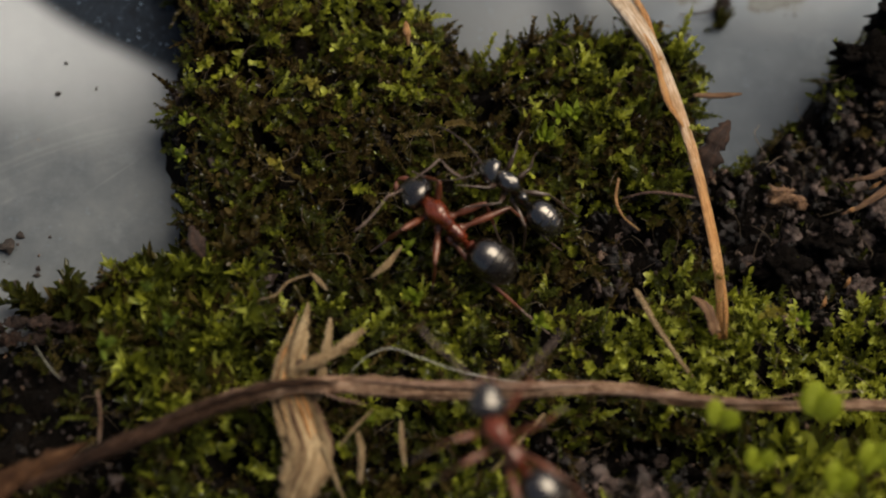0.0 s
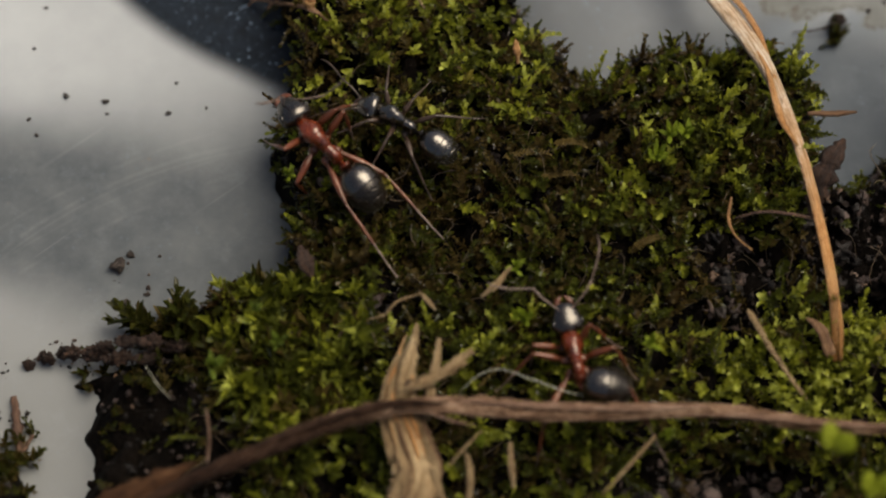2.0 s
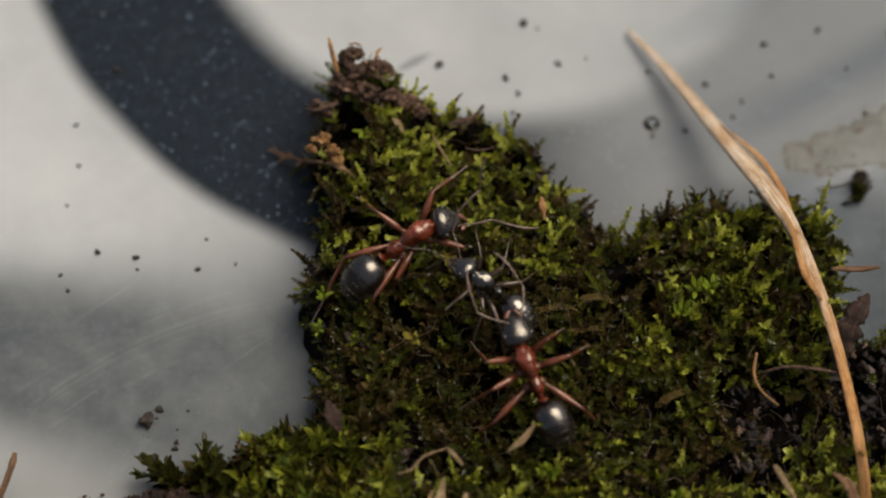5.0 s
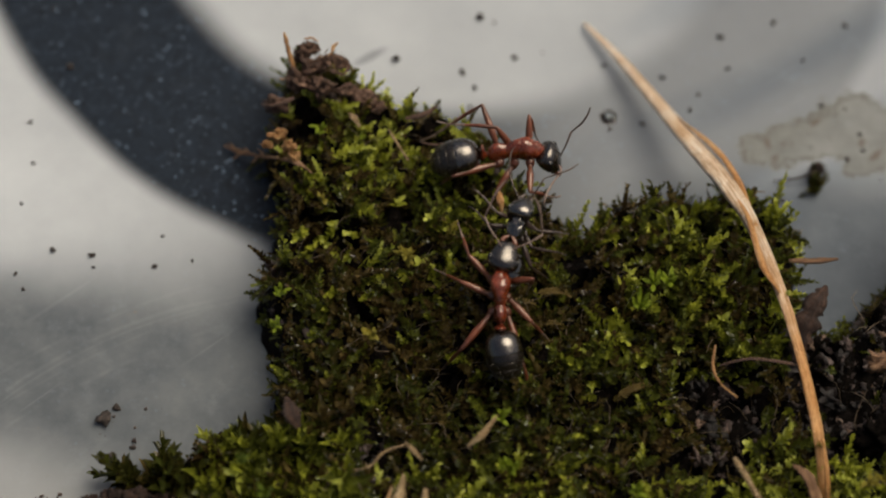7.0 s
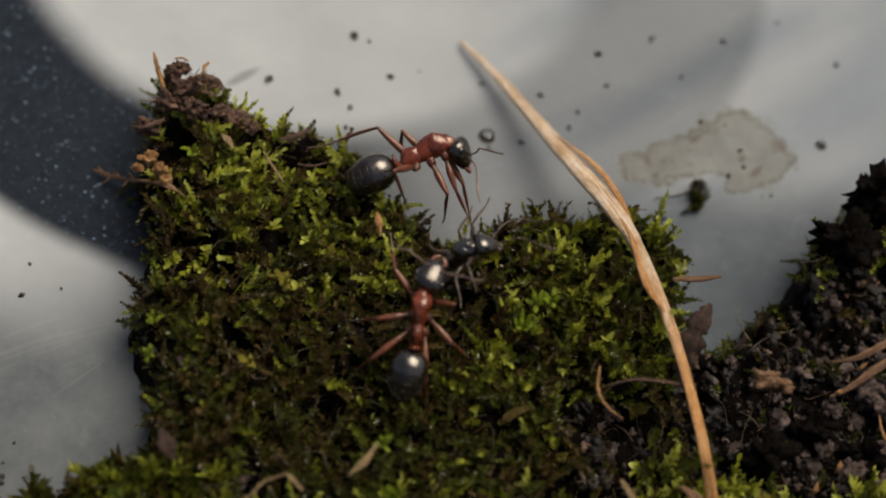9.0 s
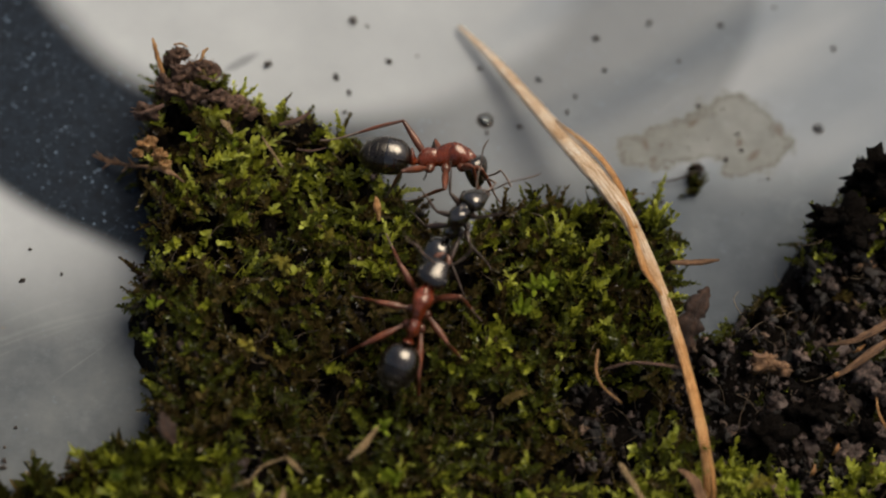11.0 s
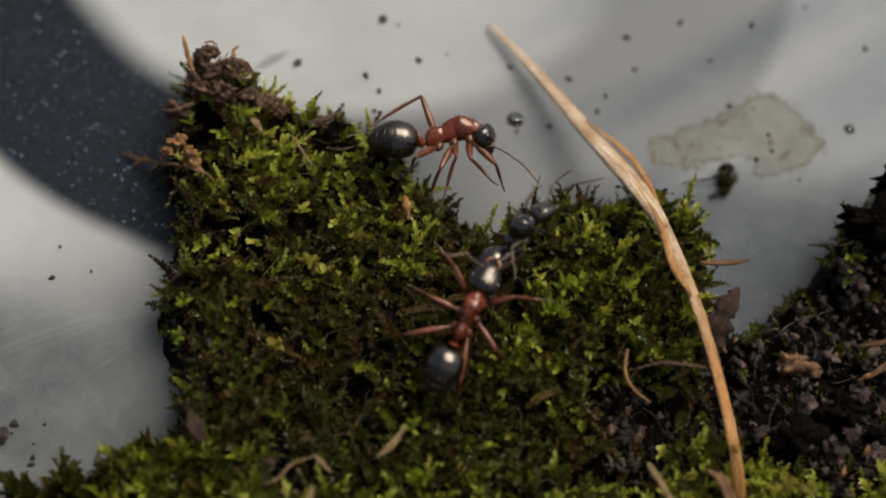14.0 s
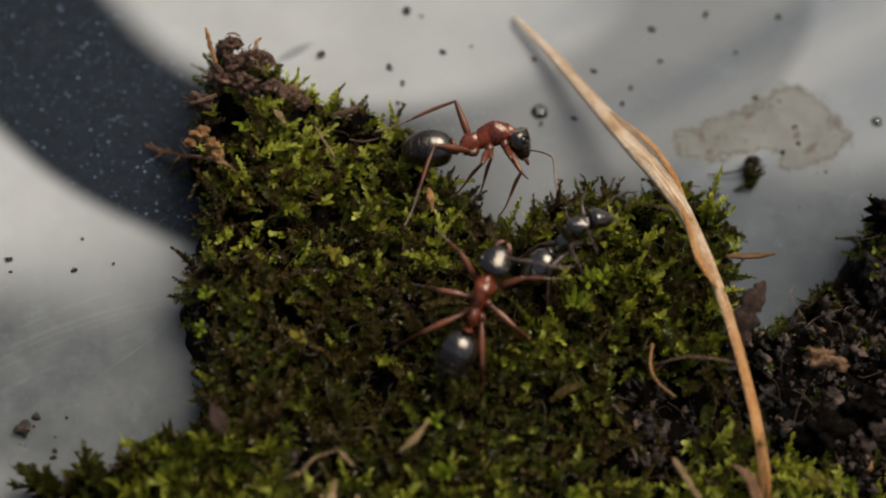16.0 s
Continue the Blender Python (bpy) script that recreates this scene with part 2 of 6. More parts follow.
def mat_shell(name, dark, lite, rough=0.25, spec=0.6, lo=0.35, hi=0.7, coat=0.15, relief=0.5, ior=1.5, lumps=2.5):
    """Insect cuticle: glossy, finely wrinkled."""
    m = Mat(name)
    n1, n2 = m.noise(1300, 4, 0.6), m.noise(7000, 3, 0.6)
    c = m.ramp(n1, (lo, dark), (hi, lite))
    m.base(c, m.ramp(n2, (0.3, (rough * 0.8,) * 3), (0.7, (min(1, rough * 1.5),) * 3)), spec)
    m.b.inputs["IOR"].default_value = ior
    m.b.inputs["Specular Tint"].default_value = (1.0, 0.90, 0.79, 1.0)
    m.b.inputs["Coat Weight"].default_value, m.b.inputs["Coat Roughness"].default_value = coat, 0.16
    m.bump(m.math("ADD", m.math("MULTIPLY", n2, 0.2), m.math("MULTIPLY", n1, lumps * 0.4)), relief, 0.00003)
    return m.m


TRAY, SOIL, CRUMB, MOSS = mat_tray(), mat_soil(), mat_crumb(), mat_moss()
STRAW = mat_fibre("dry_grass_straw", (0.36, 0.18, 0.075), (0.74, 0.52, 0.32), (0.96, 0.89, 0.80), 0.34, 5, 26, foot=(0.95, 0.62, 0.30))
TWIG = mat_fibre("grey_brown_rootlet", (0.022, 0.011, 0.006), (0.205, 0.110, 0.062), (0.58, 0.385, 0.255), 0.5, 8, 18, spec=0.15, foot=(0.085, 0.052, 0.034))
RIND = mat_fibre("pinkish_root_bark", (0.07, 0.032, 0.018), (0.27, 0.15, 0.092), (0.58, 0.40, 0.29), 0.5, 5, 10)
CHIP = mat_fibre("splintered_straw", (0.10, 0.055, 0.025), (0.35, 0.22, 0.10), (0.70, 0.52, 0.29), 0.55, 2, 40)
BARK = mat_fibre("brown_bark_flake", (0.05, 0.024, 0.012), (0.17, 0.085, 0.04), (0.34, 0.20, 0.10), 0.6, 4, 6)
PALE = mat_fibre("pale_fibre", (0.28, 0.25, 0.17), (0.5, 0.47, 0.36), (0.7, 0.68, 0.58), 0.35, 5, 3)
LITTER = mat_fibre("dark_leaf_litter", (0.022, 0.011, 0.007), (0.088, 0.044, 0.026), (0.25, 0.14, 0.085), 0.6, 4, 4)
DARKLEAF = mat_fibre("rotten_leaf", (0.010, 0.005, 0.003), (0.034, 0.016, 0.009), (0.11, 0.055, 0.03), 0.7, 4, 8)
CLOD = mat_fibre("purplish_humus_clod", (0.014, 0.008, 0.006), (0.080, 0.050, 0.040), (0.30, 0.20, 0.165), 0.42, 9, 9, spec=0.5)
THREAD = mat_fibre("dry_threads", (0.05, 0.028, 0.014), (0.15, 0.10, 0.055), (0.40, 0.31, 0.20), 0.5, 3, 3)
RUST = mat_fibre("rusty_dead_leaf", (0.015, 0.006, 0.003), (0.055, 0.024, 0.010), (0.13, 0.066, 0.030), 0.7, 4, 6, spec=0.12)
YELLOW = mat_fibre("yellow_moss_leaf", (0.20, 0.14, 0.01), (0.36, 0.30, 0.03), (0.50, 0.44, 0.10), 0.4, 4, 5, through_light=0.45)
ORANGE = mat_fibre("orange_husk", (0.10, 0.04, 0.012), (0.34, 0.16, 0.05), (0.62, 0.40, 0.18), 0.5, 4, 4)
GREEN = mat_fibre("bright_moss_leaf", (0.14, 0.19, 0.008), (0.30, 0.38, 0.018), (0.48, 0.54, 0.06), 0.4, 4, 4, through_light=0.45)
SAGE = mat_fibre("mid_green_moss_leaf", (0.07, 0.10, 0.008), (0.16, 0.22, 0.016), (0.32, 0.39, 0.06), 0.35, 4, 4, through_light=0.45)
LIME = mat_fibre("lime_moss_leaf", (0.38, 0.42, 0.03), (0.58, 0.63, 0.06), (0.74, 0.77, 0.16), 0.4, 4, 4, through_light=0.6)
DROP = Mat("water")
DROP.base((0.9, 0.93, 0.95), 0.03)
DROP.b.inputs["Transmission Weight"].default_value, DROP.b.inputs["IOR"].default_value = 1.0, 1.33
SPECK = mat_fibre("soil_speck", (0.02, 0.014, 0.01), (0.05, 0.036, 0.028), (0.10, 0.075, 0.06), 0.7, 3, 3)
RED = mat_shell("rust_red_cuticle", (0.026, 0.0038, 0.0016), (0.170, 0.0275, 0.0066), 0.24, 1.0, lo=0.34, hi=0.66, coat=0.0, relief=1.0, lumps=6.0)
REDLEG = mat_shell("brown_red_leg_cuticle", (0.036, 0.0085, 0.0038), (0.150, 0.039, 0.0145), 0.32, 0.8, coat=0.0, lumps=4.0)
BLACK = mat_shell("black_cuticle", (0.0028, 0.0020, 0.0016), (0.0085, 0.0054, 0.0040), 0.20, 0.9, coat=0.0, relief=0.6, lumps=5.0, ior=1.6)
GASTER = mat_shell("brown_black_cuticle", (0.0028, 0.0019, 0.0014), (0.0085, 0.0054, 0.0036), 0.27, 0.6, coat=0.0, relief=0.6, lumps=5.0)
DOWN = mat_shell("silvery_downy_cuticle", (0.003, 0.0021, 0.0016), (0.0095, 0.0064, 0.0046), 0.20, 1.0, coat=0.0, relief=0.6, lumps=5.0, ior=1.65)
JET = mat_shell("jet_black_cuticle", (0.003, 0.0026, 0.0023), (0.009, 0.0078, 0.0070), 0.17, 1.0, coat=0.0, relief=0.6, lumps=5.0, ior=1.7)
BLACKLEG = mat_shell("dark_brown_leg_cuticle", (0.016, 0.009, 0.006), (0.055, 0.031, 0.021), 0.34)
FEELER = mat_shell("dull_brown_feeler_cuticle", (0.075, 0.044, 0.032), (0.21, 0.145, 0.112), 0.40)
HAIR = mat_shell("pale_bristle", (0.06, 0.052, 0.04), (0.16, 0.14, 0.11), 0.5, 0.3)
EYE = mat_shell("black_eye", (0.004, 0.004, 0.004), (0.008, 0.008, 0.008), 0.12, 0.8)


# ---- building helpers ----
def mesh_of(name, verts, faces, mat, uvs=None, smooth=True):
    me = bpy.data.meshes.new(name)
    me.from_pydata([(x * MM, y * MM, z * MM) for x, y, z in verts], [], faces)
    me.materials.append(mat)
    if uvs is not None:
        layer = me.uv_layers.new(name="uv")
        idx = np.empty(len(me.loops), dtype=np.int32)
        me.loops.foreach_get("vertex_index", idx)
        layer.data.foreach_set("uv", np.asarray(uvs, dtype=np.float32)[idx].ravel())
    if smooth:
        me.polygons.foreach_set("use_smooth", [True] * len(me.polygons))
    me.update()
    return me


def part(name, me, parent, label="", m=None):
    ob = new(name, me)
    ob.parent = parent
    if m is not None:
        ob.matrix_basis = m
    return tagged(ob, label) if label else ob


def spline(points, count):
    """Evenly stepped Catmull-Rom through the points (any number of columns)."""
    p = np.array(points, dtype=float)
    p = np.vstack([2 * p[0] - p[1], p, 2 * p[-1] - p[-2]])
    out = []
    n = len(p) - 3
    for s in np.linspace(0, n - 1e-9, count):
        i, u = int(s), s - int(s)
        a, b, c, d = p[i:i + 4]
        out.append(0.5 * (2 * b + (c - a) * u + (2 * a - 5 * b + 4 * c - d) * u * u + (3 * b - a - 3 * c + d) * u ** 3))
    return np.array(out)


def strand(points, count=24, seg=8, flat=1.0, rough=0.0, seed=0, twist=0.0, up=(0, 0, 1), ridge=0.0):
    """A tapering stalk through (x, y, z, radius): verts, faces, uvs. flat: thickness to width; ridge: lengthwise ribs."""
    rows = spline(points, count)
    rnd = random.Random(seed)
    verts, faces, uvs = [], [], []
    length = 0.0
    for i, (x, y, z, r) in enumerate(rows):
        a, b = rows[max(i - 1, 0)][:3], rows[min(i + 1, count - 1)][:3]
        d = Vector(b - a).normalized()
        side = d.cross(Vector(up))
        side = side.normalized() if side.length > 1e-4 else Vector((1, 0, 0))
        top = side.cross(d)
        if i:
            length += float(np.linalg.norm(rows[i][:3] - rows[i - 1][:3]))
        for k in range(seg):
            w = 2 * math.pi * k / seg + twist * i / count
            rr = max(r, 0.004) * (1 + 1.2 * rough * noise.noise(Vector((i * 0.45, seed * 3.1, 0)))) * (1 + rough * (rnd.random() - 0.5) * 2) * (1 + ridge * math.cos(w * 5))
            q = side * (math.cos(w) * rr) + top * (math.sin(w) * rr * flat)
            verts.append((x + q.x, y + q.y, z + q.z))
            uvs.append((length * 0.12, k / seg if k <= seg / 2 else 1 - k / seg))
    for i in range(count - 1):
        for k in range(seg):
            a, b = i * seg + k, i * seg + (k + 1) % seg
            faces.append((a, b, b + seg, a + seg))
    faces.append(tuple(range(seg - 1, -1, -1)))
    faces.append(tuple(range((count - 1) * seg, count * seg)))
    return verts, faces, uvs


def join(*pieces):
    verts, faces, uvs = [], [], []
    for v, f, u in pieces:
        k = len(verts)
        verts += v
        uvs += u
        faces += [tuple(i + k for i in t) for t in f]
    return verts, faces, uvs


def thing(name, pieces, mat, label, category, group="", kind=""):
    """One top-level thing out of strands; its origin at the middle of its lowest points."""
    v, f, u = pieces
    arr = np.array(v)
    o = arr.mean(0)
    o[2] = arr[:, 2].min()
    ob = new(name, mesh_of(name, [tuple(p) for p in arr - o], f, mat, u))
    ob.location = o * MM
    return tagged(ob, label, category, group, kind)


def compound(name, pieces, mat, label, category, group=""):
    """One thing under an Empty, each piece (name, geometry) a part of its own."""
    allv = np.vstack([np.array(p[1][0]) for p in pieces])
    o = allv.mean(0)
    o[2] = allv[:, 2].min()
    root = tagged(new(name), label, category, group)
    root.location = o * MM
    root.empty_display_size = 0.002
    for nm, (v, f, u), *own in pieces:
        ob = part(nm, mesh_of(nm, [tuple(p) for p in np.array(v) - o], f, own[0] if own else mat, u), root)
        if nm == "grit":
            tagged(ob, kind="stuff")
    return root


def blob(c, size, seed, rough=0.25, seg=10, rings=7, turn=0.0):
    """A closed irregular lump."""
    rnd = random.Random(seed)
    off = Vector((rnd.random() * 50, rnd.random() * 50, rnd.random() * 50))
    verts, faces, uvs = [], [], []
    for i in range(rings + 1):
        th = math.pi * i / rings
        for k in range(seg):
            w = 2 * math.pi * k / seg
            d = Vector((math.sin(th) * math.cos(w), math.sin(th) * math.sin(w), math.cos(th)))
            s = 1 + rough * 2 * noise.fractal(d * 1.6 + off, 0.8, 2.0, 3)
            q = Vector((d.x * size[0] * s, d.y * size[1] * s, d.z * size[2] * s))
            q.rotate(Euler((0, 0, turn)))
            verts.append((c[0] + q.x, c[1] + q.y, c[2] + q.z))
            uvs.append((i / rings, k / seg))
    for i in range(rings):
        for k in range(seg):
            a, b = i * seg + k, i * seg + (k + 1) % seg
            faces.append((a, a + seg, b + seg, b))
    return verts, faces, uvs


def rag(c, size, seed, rough=0.5, seg=26, rings=18, turn=0.0):
    """A crumbled, pitted lump with ragged edges."""
    v, f, u = blob((0, 0, 0), (1, 1, 1), seed, rough, seg, rings, turn)
    out = []
    for x, y, z in v:
        p = Vector((x, y, z))
        s = 1 + 0.26 * noise.fractal(p * 4.6 + Vector((seed, 0, 0)), 0.5, 2.2, 4) - 0.12 * abs(noise.noise(p * 6.5 + Vector((0, seed, 0))))
        out.append((c[0] + x * s * size[0], c[1] + y * s * size[1], c[2] + z * s * size[2]))
    return out, f, u


# ---- lie of the land, in millimetres ----
def inside_depth(px, py, poly):
    """Signed distance to a closed outline: positive inside."""
    poly = np.array(poly)
    best = np.full(px.shape, 1e9)
    odd = np.zeros(px.shape, dtype=bool)
    for (ax, ay), (bx, by) in zip(poly, np.roll(poly, -1, axis=0)):
        ex, ey = bx - ax, by - ay
        u = np.clip(((px - ax) * ex + (py - ay) * ey) / (ex * ex + ey * ey + 1e-12), 0, 1)
        best = np.minimum(best, np.hypot(px - ax - u * ex, py - ay - u * ey))
        cross = (ay > py) != (by > py)
        odd ^= cross & (px < (bx - ax) * (py - ay) / (by - ay + 1e-12) + ax)
    return np.where(odd, best, -best)


MOUND = [
    (-6.6, -7.8), (-6.5, -3.3), (-4.4, -2.3), (-2.3, -1.4), (-2.2, 1.2), (-2.6, 2.6), (-3.3, 3.7), (-3.4, 4.9),
    (-3.1, 6.0), (-2.6, 7.0), (-2.6, 9.1), (-2.5, 10.1), (-3.2, 13.1), (-2.4, 14.8), (-2.1, 16.2), (-0.6, 16.3),
    (0.6, 15.5), (2.0, 14.4), (4.9, 13.7), (6.3, 12.6), (7.6, 11.5), (8.1, 9.3), (9.9, 8.6), (10.7, 6.9),
    (11.7, 7.2), (12.7, 8.6), (15.8, 9.3), (17.4, 9.5), (19.2, 9.4), (20.9, 7.8), (21.0, 5.9), (20.3, 4.2),
    (20.6, 2.3), (22.5, 2.1), (23.8, 3.9), (25.5, 5.0), (27.1, 6.9), (28.7, 8.7), (29.9, 9.8), (37.4, 10.6),
    (34.0, -6.8), (28.9, -19.7), (5.9, -20.3), (-11.7, -18.7), (-8.4, -13.2), (-6.9, -10.6),
]
BANK = [
    (-12.7, -5.8), (-10.9, -5.0), (-8.3, -4.4), (-6.1, -4.0), (-3.9, -7.2), (-5.2, -13.1), (-11.6, -13.1), (-11.6, -9.7),
    (-11.5, -6.8), (-12.7, -6.6),
]
HEAP = [
    (-20.1, -7.2), (-17.5, -7.2), (-16.2, -8.0), (-14.0, -9.5), (-13.3, -10.7), (-13.2, -13.1), (-19.9, -13.1),
]


def smooth(v, lo, hi):
    u = np.clip((v - lo) / (hi - lo), 0, 1)
    return u * u * (3 - 2 * u)


def rumple(px, py, size, octaves=3, seed=0.0):
    return np.array([noise.fractal(Vector((a / size + seed, b / size, seed * 1.7)), 0.9, 2.0, octaves) for a, b in zip(px.ravel(), py.ravel())]).reshape(px.shape)


def soil_patch(px, py):
    """Where bare soil shows instead of moss: 0 to 1."""
    v = np.zeros(px.shape)
    for cx, cy, rx, ry in ((25.4, -0.0, 6.2, 5.6), (30.3, 2.0, 5, 5.2), (20.8, 1.2, 1.5, 4.0), (14.7, -12.6, 5.0, 2.4), (-7.2, -10.4, 3.2, 4.4), (-8.4, -7.2, 2.0, 2.6), (2.0, -3.8, 1.6, 1.2), (16.4, -2.1, 2.0, 2.5)):
        v = np.maximum(v, 1 - smooth(np.hypot((px - cx) / rx, (py - cy) / ry), 0.75, 1.1))
    return v


def land(px, py):
    """Height of the ground over the tray, and how far inside the mound a place lies."""
    d = inside_depth(px, py, MOUND) + 0.5 * rumple(px, py, 2.2, 2, 3.0)
    top = 3.1 + 0.05 * py + 0.7 * rumple(px, py, 4.0, 3, 1.0) + 0.75 * rumple(px, py, 1.1, 3, 7.0) - 0.35
    top = top - 1.3 * smooth(-(rumple(px, py, 2.6, 3, 11.0) + 0.6 * rumple(px, py, 0.8, 2, 13.0)), 0.26, 0.46)
    bare = soil_patch(px, py)
    top = top - 0.7 * bare + bare * (0.55 * rumple(px, py, 0.7, 3, 21.0) + 0.5 * rumple(px, py, 1.8, 2, 23.0))
    top = top + 0.95 * np.maximum(0, -11.0 - py) * smooth(px, 5.0, 13.0)
    z = np.where(d > -0.6, -0.4 + (np.maximum(top, 0.9) + 0.4) * smooth(d, -0.5, 0.7) ** 0.5, -0.4)
    d2 = inside_depth(px, py, BANK) + 0.6 * rumple(px, py, 1.6, 3, 5.0)
    z2 = -0.4 + (2.2 + 1.0 * rumple(px, py, 1.4, 3, 2.0) + 0.4 * rumple(px, py, 0.5, 2, 6.0)) * smooth(d2, -0.3, 2.2)
    d3 = inside_depth(px, py, HEAP) + 0.5 * rumple(px, py, 1.6, 3, 9.0)
    z3 = -0.4 + (2.4 + 0.6 * rumple(px, py, 1.4, 3, 4.0)) * smooth(d3, -0.3, 2.2)
    return np.maximum(z, np.maximum(z2, z3)), d, np.maximum(d2, d3)


def build_ground():
    v = [(-160, -150, 0), (200, -150, 0), (200, 210, 0), (-160, 210, 0), (-160, -150, -2), (200, -150, -2), (200, 210, -2), (-160, 210, -2)]
    f = [(0, 1, 2, 3), (7, 6, 5, 4), (0, 4, 5, 1), (1, 5, 6, 2), (2, 6, 7, 3), (3, 7, 4, 0)]
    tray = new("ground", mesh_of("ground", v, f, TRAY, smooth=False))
    tagged(tray, "pale scratched plastic tray with a dark ring reflection painted on", "tray", kind="structure")
    xs, ys = np.arange(-30, 48, 0.22), np.arange(-32, 24, 0.22)
    gx, gy = np.meshgrid(xs, ys)
    z, d, d2 = land(gx, gy)
    keep = z > -0.39
    num = np.full(z.shape, -1)
    cells = keep[:-1, :-1] | keep[1:, :-1] | keep[:-1, 1:] | keep[1:, 1:]
    used = np.zeros(z.shape, dtype=bool)
    for a, b in ((slice(None, -1), slice(None, -1)), (slice(1, None), slice(None, -1)), (slice(None, -1), slice(1, None)), (slice(1, None), slice(1, None))):
        used[a, b] |= cells
    num[used] = np.arange(used.sum())
    verts = np.stack([gx[used], gy[used], z[used]], 1)
    ii, jj = np.nonzero(cells)
    faces = np.stack([num[ii, jj], num[ii, jj + 1], num[ii + 1, jj + 1], num[ii + 1, jj]], 1)
    soil = new("soil", mesh_of("soil", verts.tolist(), faces.tolist(), SOIL))
    tagged(soil, "dark crumbly humus under the moss cushion", "soil", kind="structure")


build_ground()


# ---- moss ----
def shoot(seed, leaves, height, leaf, wide, spread, close, blunt=0.34):
    """One moss shoot: a stalk and pointed, cupped leaves in a spiral, spread degrees from the ground at the foot and
    close at the tip. Its vertices, triangles and how far up the stalk each leaf sits, in mm."""
    rnd = random.Random(seed)
    v, f, leaf_height = [], [], []
    lean = Vector((rnd.uniform(-0.45, 0.45), rnd.uniform(-0.45, 0.45), 0))
    for k in range(3):
        w = 2.1 * k
        v.append((0.03 * math.cos(w), 0.03 * math.sin(w), -0.5))
    tip = lean * height * 0.6 + Vector((0, 0, height * 0.92))
    v.append(tuple(tip))
    leaf_height += [0.0] * 4
    f += [(0, 1, 3), (1, 2, 3), (2, 0, 3)]
    for i in range(leaves):
        u = (i + rnd.random() * 0.6) / leaves
        at = lean * (height * 0.6 * u * u) + Vector((0, 0, height * (0.02 + 0.9 * u)))
        w = i * 2.4 + rnd.uniform(-0.5, 0.5)
        el = math.radians(spread + (close - spread) * u + rnd.uniform(-16, 16))
        out = Vector((math.cos(w), math.sin(w), 0))
        d = out * math.cos(el) + Vector((0, 0, math.sin(el)))
        side = out.cross(Vector((0, 0, 1)))
        nrm = side.cross(d)
        ll = leaf * (0.7 + 0.6 * rnd.random()) * (0.7 + 0.45 * math.sin(math.pi * min(1, u + 0.2)))
        ww = ll * wide * rnd.uniform(0.8, 1.2)
        k = len(v)
        droop = rnd.uniform(-0.22, 0.10) * ll
        cup = nrm * 0.12 * ll
        v += [tuple(at), tuple(at + d * ll * 0.34 + side * ww * 0.46 + cup), tuple(at + d * ll * 0.50 - nrm * 0.05 * ll), tuple(at + d * ll * 0.34 - side * ww * 0.46 + cup),
              tuple(at + d * ll * 0.76 + side * ww * blunt + cup * 0.9), tuple(at + d * ll * 0.76 - side * ww * blunt + cup * 0.9), tuple(at + d * ll + Vector((0, 0, droop)))]
        f += [(k, k + 1, k + 2), (k, k + 2, k + 3), (k + 1, k + 4, k + 2), (k + 2, k + 5, k + 3), (k + 4, k + 6, k + 2), (k + 2, k + 6, k + 5)]
        leaf_height += [u] * 7
    return np.array(v), np.array(f), np.array(leaf_height)


SHORT = [shoot(10 + i, 16, 1.15, 0.36, 0.58, 24, 66) for i in range(14)]
TALL = [shoot(40 + i, 26, 1.95, 0.34, 0.58, 38, 70) for i in range(14)]
BROAD = [shoot(70 + i, 12, 1.15, 0.86, 0.50, 28, 68) for i in range(12)]
STARRY = [shoot(130 + i, 13, 1.25, 1.0, 0.42, 14, 66, 0.15) for i in range(12)]
SPIKY = [shoot(90 + i, 22, 1.60, 0.46, 0.40, 40, 66) for i in range(10)]


def moss_mat(name, spots, label):
    """One sheet of moss out of (x, y, z, shoots, size, tone, lean)."""
    rnd = random.Random(len(spots) + 5)
    vs, fs, tones, k = [], [], [], 0
    for x, y, z, kinds, size, tone, lean in spots:
        v, f, leaf_height = rnd.choice(kinds)
        turn = Euler((lean[0] + rnd.gauss(0, 0.36), lean[1] + rnd.gauss(0, 0.36), rnd.uniform(0, 6.28))).to_matrix()
        spin = Matrix.Rotation(rnd.uniform(0, 6.28), 3, "Z")
        m = np.array(turn @ spin) * size
        vs.append(v @ m.T + (x, y, z))
        fs.append(f + k)
        # tone rises from the foot of each shoot to its tip
        tones.append(tone + 0.20 * (leaf_height - 0.55))
        k += len(v)
    vs, fs, tones = np.vstack(vs) * MM, np.vstack(fs), np.concatenate(tones)
    me = bpy.data.meshes.new(name)
    me.vertices.add(len(vs))
    me.vertices.foreach_set("co", vs.ravel())
    me.loops.add(len(fs) * 3)
    me.loops.foreach_set("vertex_index", fs.ravel())
    me.polygons.add(len(fs))
    me.polygons.foreach_set("loop_start", np.arange(0, len(fs) * 3, 3))
    me.update(calc_edges=True)
    me.attributes.new("tone", "FLOAT", "POINT").data.foreach_set("value", tones.astype(np.float32))
    me.materials.append(MOSS)
    return tagged(new(name, me), label, "moss", kind="stuff")


def near(x, y, spot):
    cx, cy, rx, ry = spot
    return math.hypot((x - cx) / rx, (y - cy) / ry)


TUFT = (-3.0, -5.4, 3.9, 4.0)
FRONT = (27.3, -12.5, 5.2, 2.8)
OLIVE = (23.8, -6.8, 8.0, 3.0)
HUMP = (16.7, 5.9, 6.5, 4.6)
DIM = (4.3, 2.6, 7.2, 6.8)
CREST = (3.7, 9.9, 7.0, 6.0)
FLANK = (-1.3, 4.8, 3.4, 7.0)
SPARSE = (-6.9, -10.1, 5.5, 4.5)
